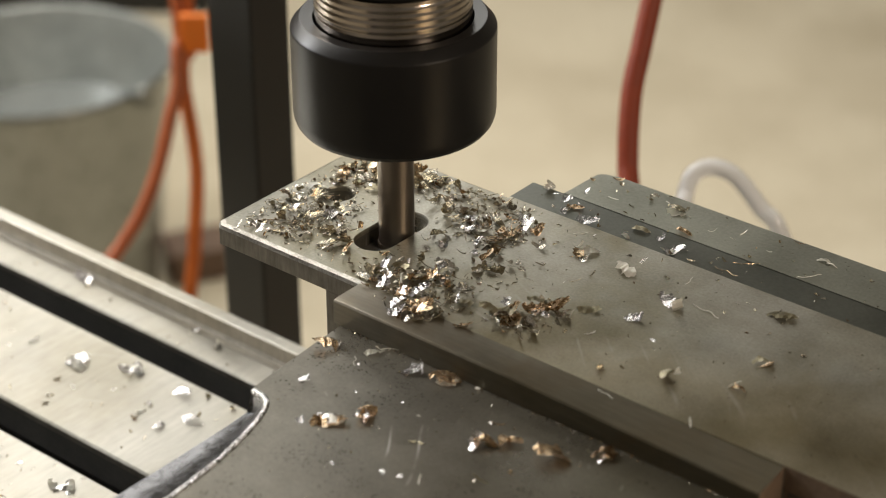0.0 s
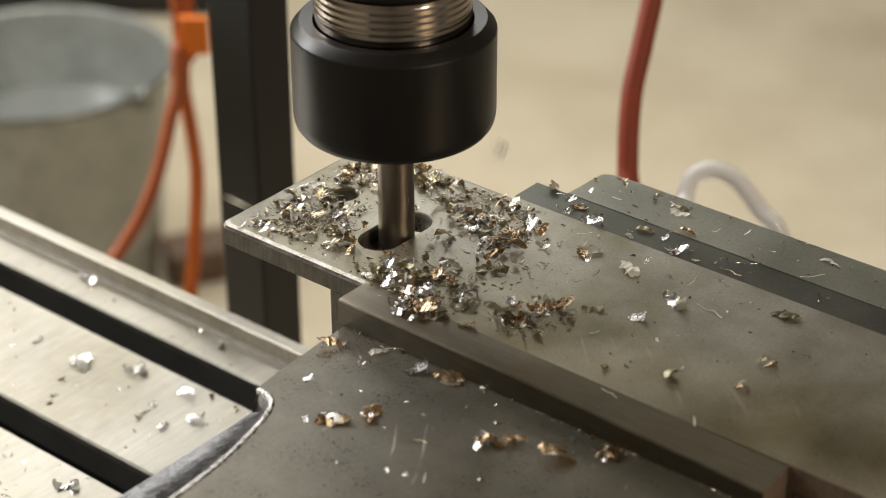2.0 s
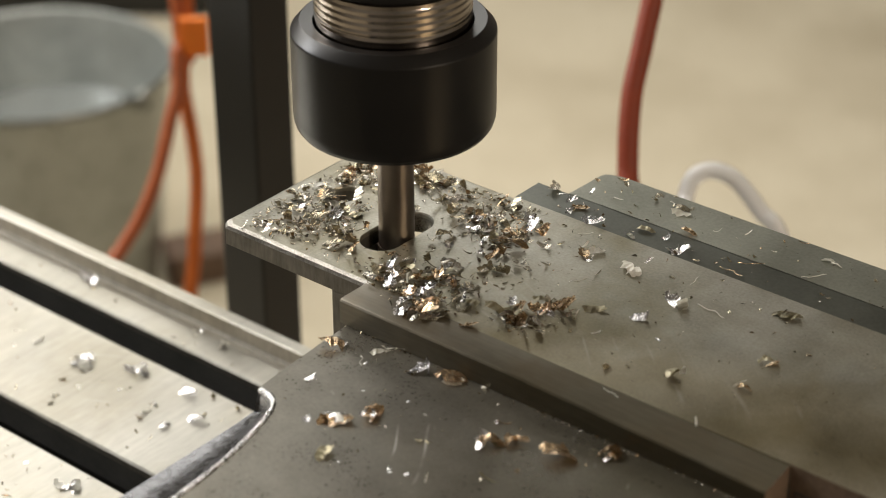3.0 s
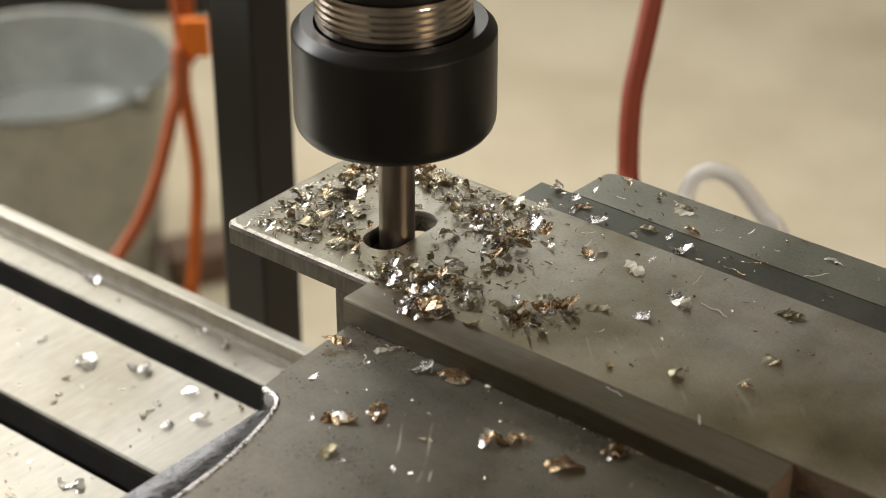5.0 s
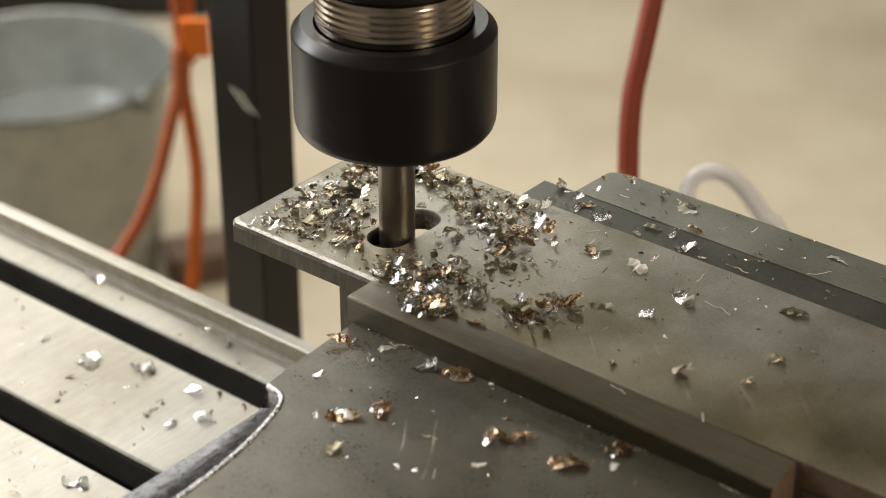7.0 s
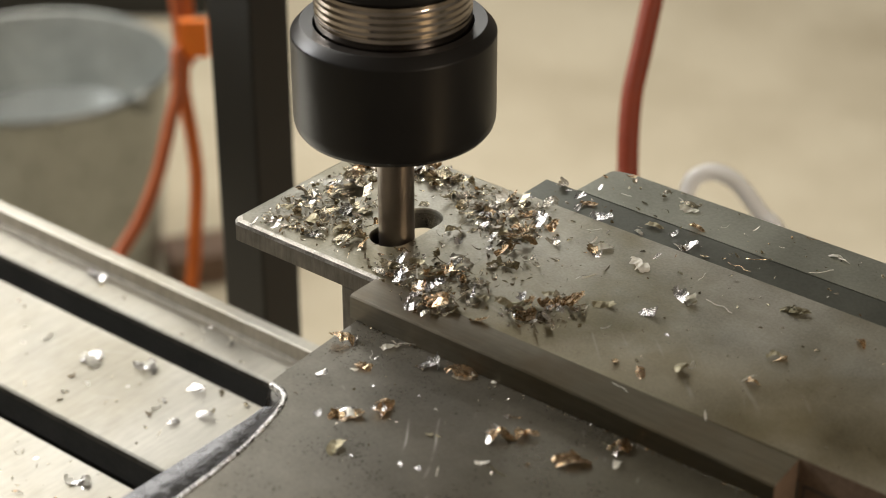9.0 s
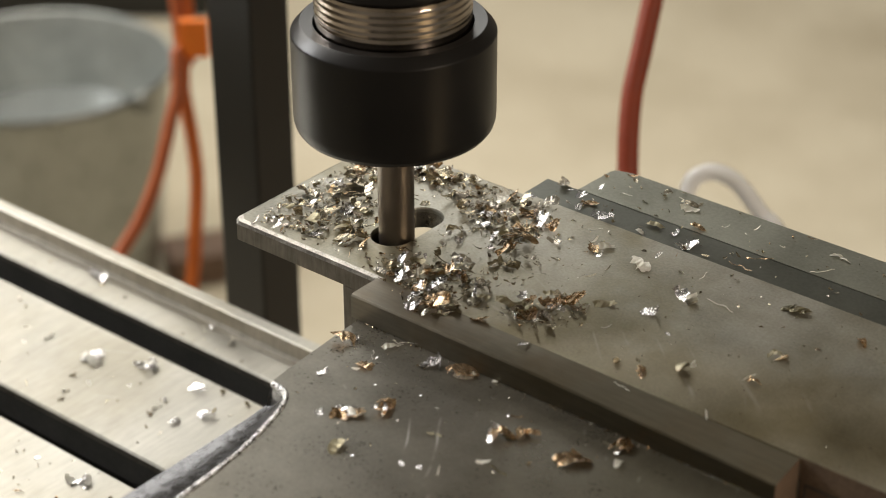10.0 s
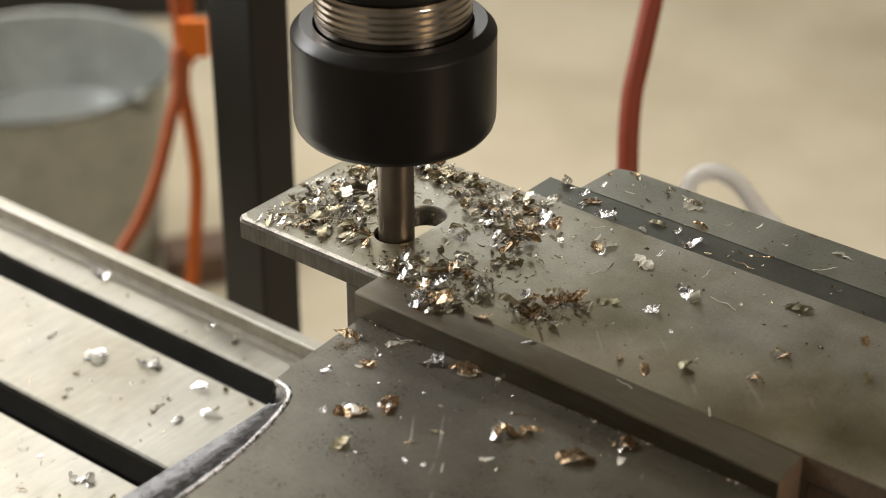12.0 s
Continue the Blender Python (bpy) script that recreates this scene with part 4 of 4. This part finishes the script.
def heap_place():
    """A place in one of the heaps, and whether that heap still grows."""
    ring, _, grows = RNG.choices(HEAPS, [h[1] for h in HEAPS])[0]
    while True:
        x, y = (RNG.uniform(min(p[k] for p in ring) - 1, max(p[k] for p in ring) + 1) for k in (0, 1))
        if inside(x + RNG.gauss(0, 1.5), y + RNG.gauss(0, 1.5), ring) and not off_plate(x / 1000, y / 1000) and y > -44 and (y > -32.5 or x > 15.5):
            return x / 1000, y / 1000, grows


LATE = []          # chips that the cutter throws out: thing, resting pose, time
for i in range(95):
    x, y, grows = heap_place()
    kind = RNG.choices(("flake", "curl", "needle", "arch"), (8, 1.6, 1.6, 0.4))[0]
    size = RNG.triangular(0.0030, 0.0088, 0.0050) * (0.75 if kind == "curl" else 1)
    ob = new_chip(kind, x, y, 0.0014 * RNG.random() ** 2, size, RNG.choice((8, 14, 34)) if kind == "flake" else None, RNG.choices(("", S, O, P, B), (8, 3, 4, 1, 5) if y < -0.008 else (10, 3, 4, 2, 1.2))[0], lean=RNG.random() < 0.2)
    if grows:
        LATE.append((ob, ob.matrix_basis.copy(), 0.4 + 11.2 * (i / 95)))
    else:
        rides(ob)
for t, x, y, z, size, kind, finish in ((2.2, 56.4, -100.6, -8.0, 6.4, "flake", O), (6.1, 92.0, -80.2, -8.0, 4.6, "flake", P), (6.3, 121.6, -58.0, -8.0, 4.4, "flake", P), (8.2, 35.6, -64.5, -8.0, 6.4, "flake", B),
                                       (8.4, 33.9, -67.3, -8.0, 3.8, "flake", P), (7.9, 107.1, -26.3, 0, 5.6, "flake", B), (8.6, 148.4, 26.7, 0, 5.4, "arch", B), (9.9, 72.7, -36.0, 0, 4.6, "flake", S),
                                       (10.1, 158.6, 9.9, 0, 5.2, "arch", O), (11.0, 71.1, -87.0, -8.0, 4.6, "flake", B), (7.6, 74.7, -53.8, -8.0, 2.6, "needle", S)):
    ob = new_chip(kind, x / 1000, y / 1000, z / 1000, size / 1000, None, finish)
    LATE.append((ob, ob.matrix_basis.copy(), t))

# a large bronze flake on the slide, standing at first, tipped over later
TIPPED = new_chip("flake", 0.1070, -0.0610, -0.008, 0.0098, 30, B, 30)
TIPPED_END = chip_pose(TIPPED, "fan", 0.1110, -0.0649, -0.008, 0.0105, 0, 45)

# chips that fly off to the floor: time, place on the way
AWAY = []
for t, way, end in ((2.0, (-0.009, 0.065, 0.001), (0.5, 1.4, 0.004)), (2.0, (-0.073, 0.001, -0.015), (-0.8, 0.3, 0.004)), (2.5, (-0.108, 0.034, 0.027), (-0.9, 0.35, 0.004)), (7.0, (-0.083, 0.016, 0.016), (-0.8, 0.6, 0.004))):
    ob = new_chip("flake", 0, 0, 0, 0.0065, None, P)
    tagged(ob, "thin bent flake of steel swarf thrown off the cutter")
    AWAY.append((ob, t, way, end))


def build_fragments():
    """Crumbs and splinters too small to pick apart, on the plate, the vise and the table."""
    verts, faces = [], []
    spots = [(*heap_place()[:2], 0.0, RNG.uniform(0.0004, 0.0020)) for _ in range(1500)]
    spots += [(*heap_place()[:2], RNG.uniform(0, 0.0008), RNG.uniform(0.0018, 0.0036)) for _ in range(620)]
    spots += [(*heap_place()[:2], 0.0012 * RNG.random() ** 2, RNG.triangular(0.0028, 0.0072, 0.0042)) for _ in range(250)]
    spots += [(RNG.uniform(0.016, 0.165), -0.0463 - abs(RNG.gauss(0, 0.0005)), -0.008, RNG.uniform(0.0004, 0.0013)) for _ in range(170)]
    spots += [(RNG.uniform(0.02, 0.2), RNG.uniform(-0.033, 0.039), 0.0, RNG.uniform(0.0003, 0.0009)) for _ in range(170)]
    spots += [(RNG.uniform(0.032, 0.16), RNG.uniform(0.053, 0.0725), -0.0002, RNG.uniform(0.0003, 0.0011)) for _ in range(50)]
    spots += [(RNG.uniform(0.042, 0.17), RNG.uniform(-0.14, -0.047), -0.008, RNG.uniform(0.0003, 0.001)) for _ in range(110)]
    spots += [(RNG.uniform(-0.26, -0.03), RNG.choice((RNG.uniform(-0.037, 0.013), RNG.uniform(-0.1, -0.055), RNG.uniform(0.03, 0.042))), ZT, RNG.uniform(0.0004, 0.0022)) for _ in range(120)]
    spots += [(0.03 + 0.11 * RNG.random() ** 1.6, RNG.uniform(-0.022, 0.038), 0.0, RNG.uniform(0.0008, 0.0022)) for _ in range(90)]
    spots += [(RNG.uniform(0.02, 0.15), RNG.uniform(0.041, 0.050), 0.0, RNG.uniform(0.001, 0.0026)) for _ in range(26)]
    spots += [(RNG.uniform(0.032, 0.16), RNG.uniform(0.053, 0.0725), -0.0002, RNG.uniform(0.0011, 0.0026)) for _ in range(30)]
    spots += [(RNG.uniform(0.025, 0.11), RNG.uniform(-0.1, -0.047), -0.008, RNG.uniform(0.0008, 0.0018)) for _ in range(40)]
    spots += [(RNG.uniform(-0.22, -0.06), RNG.choice((RNG.uniform(-0.037, 0.013), RNG.uniform(-0.1, -0.055))), ZT, RNG.uniform(0.002, 0.004)) for _ in range(36)]
    for x, y, z, size in spots:
        me = RNG.choice(CHIPS[RNG.choice(("flake", "flake", "flake", "needle", "needle", "curl"))])
        m = pose(0, 0, 0, RNG.uniform(-22, 22), RNG.uniform(-22, 22), RNG.uniform(0, 360)) @ Matrix.Scale(size, 4)
        pts = [m @ v.co for v in me.vertices]
        low = min(p.z for p in pts)
        n = len(verts)
        verts += [(p.x + x, p.y + y, p.z - low + z) for p in pts]
        faces += [[n + k for k in f.vertices] for f in me.polygons]
    me = bpy.data.meshes.new("swarf_fragments")
    me.from_pydata(verts, [], faces)
    me.materials.append(M_CRUMB)
    ob = new("swarf_fragments", me)
    ob.location = (0, 0, H0)
    tagged(ob, "fine crumbs of steel swarf strewn over plate and vise", "swarf", kind="stuff")
    rides(ob)


build_fragments()


# ---- what moves ----
def motions():
    for ob in CARRIED:
        m = ob.matrix_basis.copy()
        walk(ob, [(t, Matrix.Translation((0, s / 1000, 0)) @ m) for t, s in TRAVEL])
    for ob in (SPINDLE, MILL):
        base = ob.matrix_basis.copy()
        walk(ob, [(k / 30, base @ pose(0, 0, 0, 0, 0, -77 * k)) for k in range(361)])
    for i, (ob, rest, t) in enumerate(LATE):
        # held in the flutes until it is cut loose, then an arc to its place on the moving table
        a = i * 2.4
        turn = rest.to_3x3().to_4x4() @ pose(0, 0, 0, 50, 30, 0)
        held = Matrix.Translation((0.0042 * math.cos(a), 0.0042 * math.sin(a), H0 - 0.013 - 0.006 * (i % 5) / 5)) @ turn
        there = rest.translation + Vector((0, slid(t), 0))
        peak = Matrix.Translation((there.x * 0.6, there.y * 0.6, max(there.z, H0) + 0.012)) @ turn
        rows = [(0.0, held), (t - 0.1, held), (t, peak), (t + 0.1, Matrix.Translation((0, slid(t + 0.1), 0)) @ rest)]
        rows += [(u, Matrix.Translation((0, s / 1000, 0)) @ rest) for u, s in TRAVEL if u > t + 0.15]
        walk(ob, rows)
    base = TIPPED.matrix_basis.copy()
    base = Matrix.Translation(base.translation) @ base.to_quaternion().to_matrix().to_4x4()
    walk(TIPPED, [(t, Matrix.Translation((0, slid(t), 0)) @ base) for t in (0.0, 1.0, 2.0, 3.0, 4.0)] + [(t, Matrix.Translation((0, slid(t), 0)) @ TIPPED_END) for t in (4.2, 5.0, 6.0, 7.0, 8.0, 9.0, 10.0, 11.0, 12.0)])
    for ob, t, way, end in AWAY:
        turn = ob.matrix_basis.to_3x3().to_4x4()
        held = Matrix.Translation((0.003, 0.003, H0 - 0.015)) @ turn
        on_way = Vector((way[0], way[1], H0 + way[2]))
        past = on_way * 1.5 + Vector((0, 0.0, -0.5 * H0 + 0.02))
        floor_m = Matrix.Translation(end) @ pose(0, 0, 0, 0, 0, 40)
        walk(ob, [(0.0, held), (t - 0.13, held), (t, Matrix.Translation(on_way) @ pose(0, 0, 0, 60, 20, 30)), (t + 0.1, Matrix.Translation(past) @ pose(0, 0, 0, 40, 10, 30)),
                  (t + 0.5, floor_m), (12.0, floor_m)])


motions()
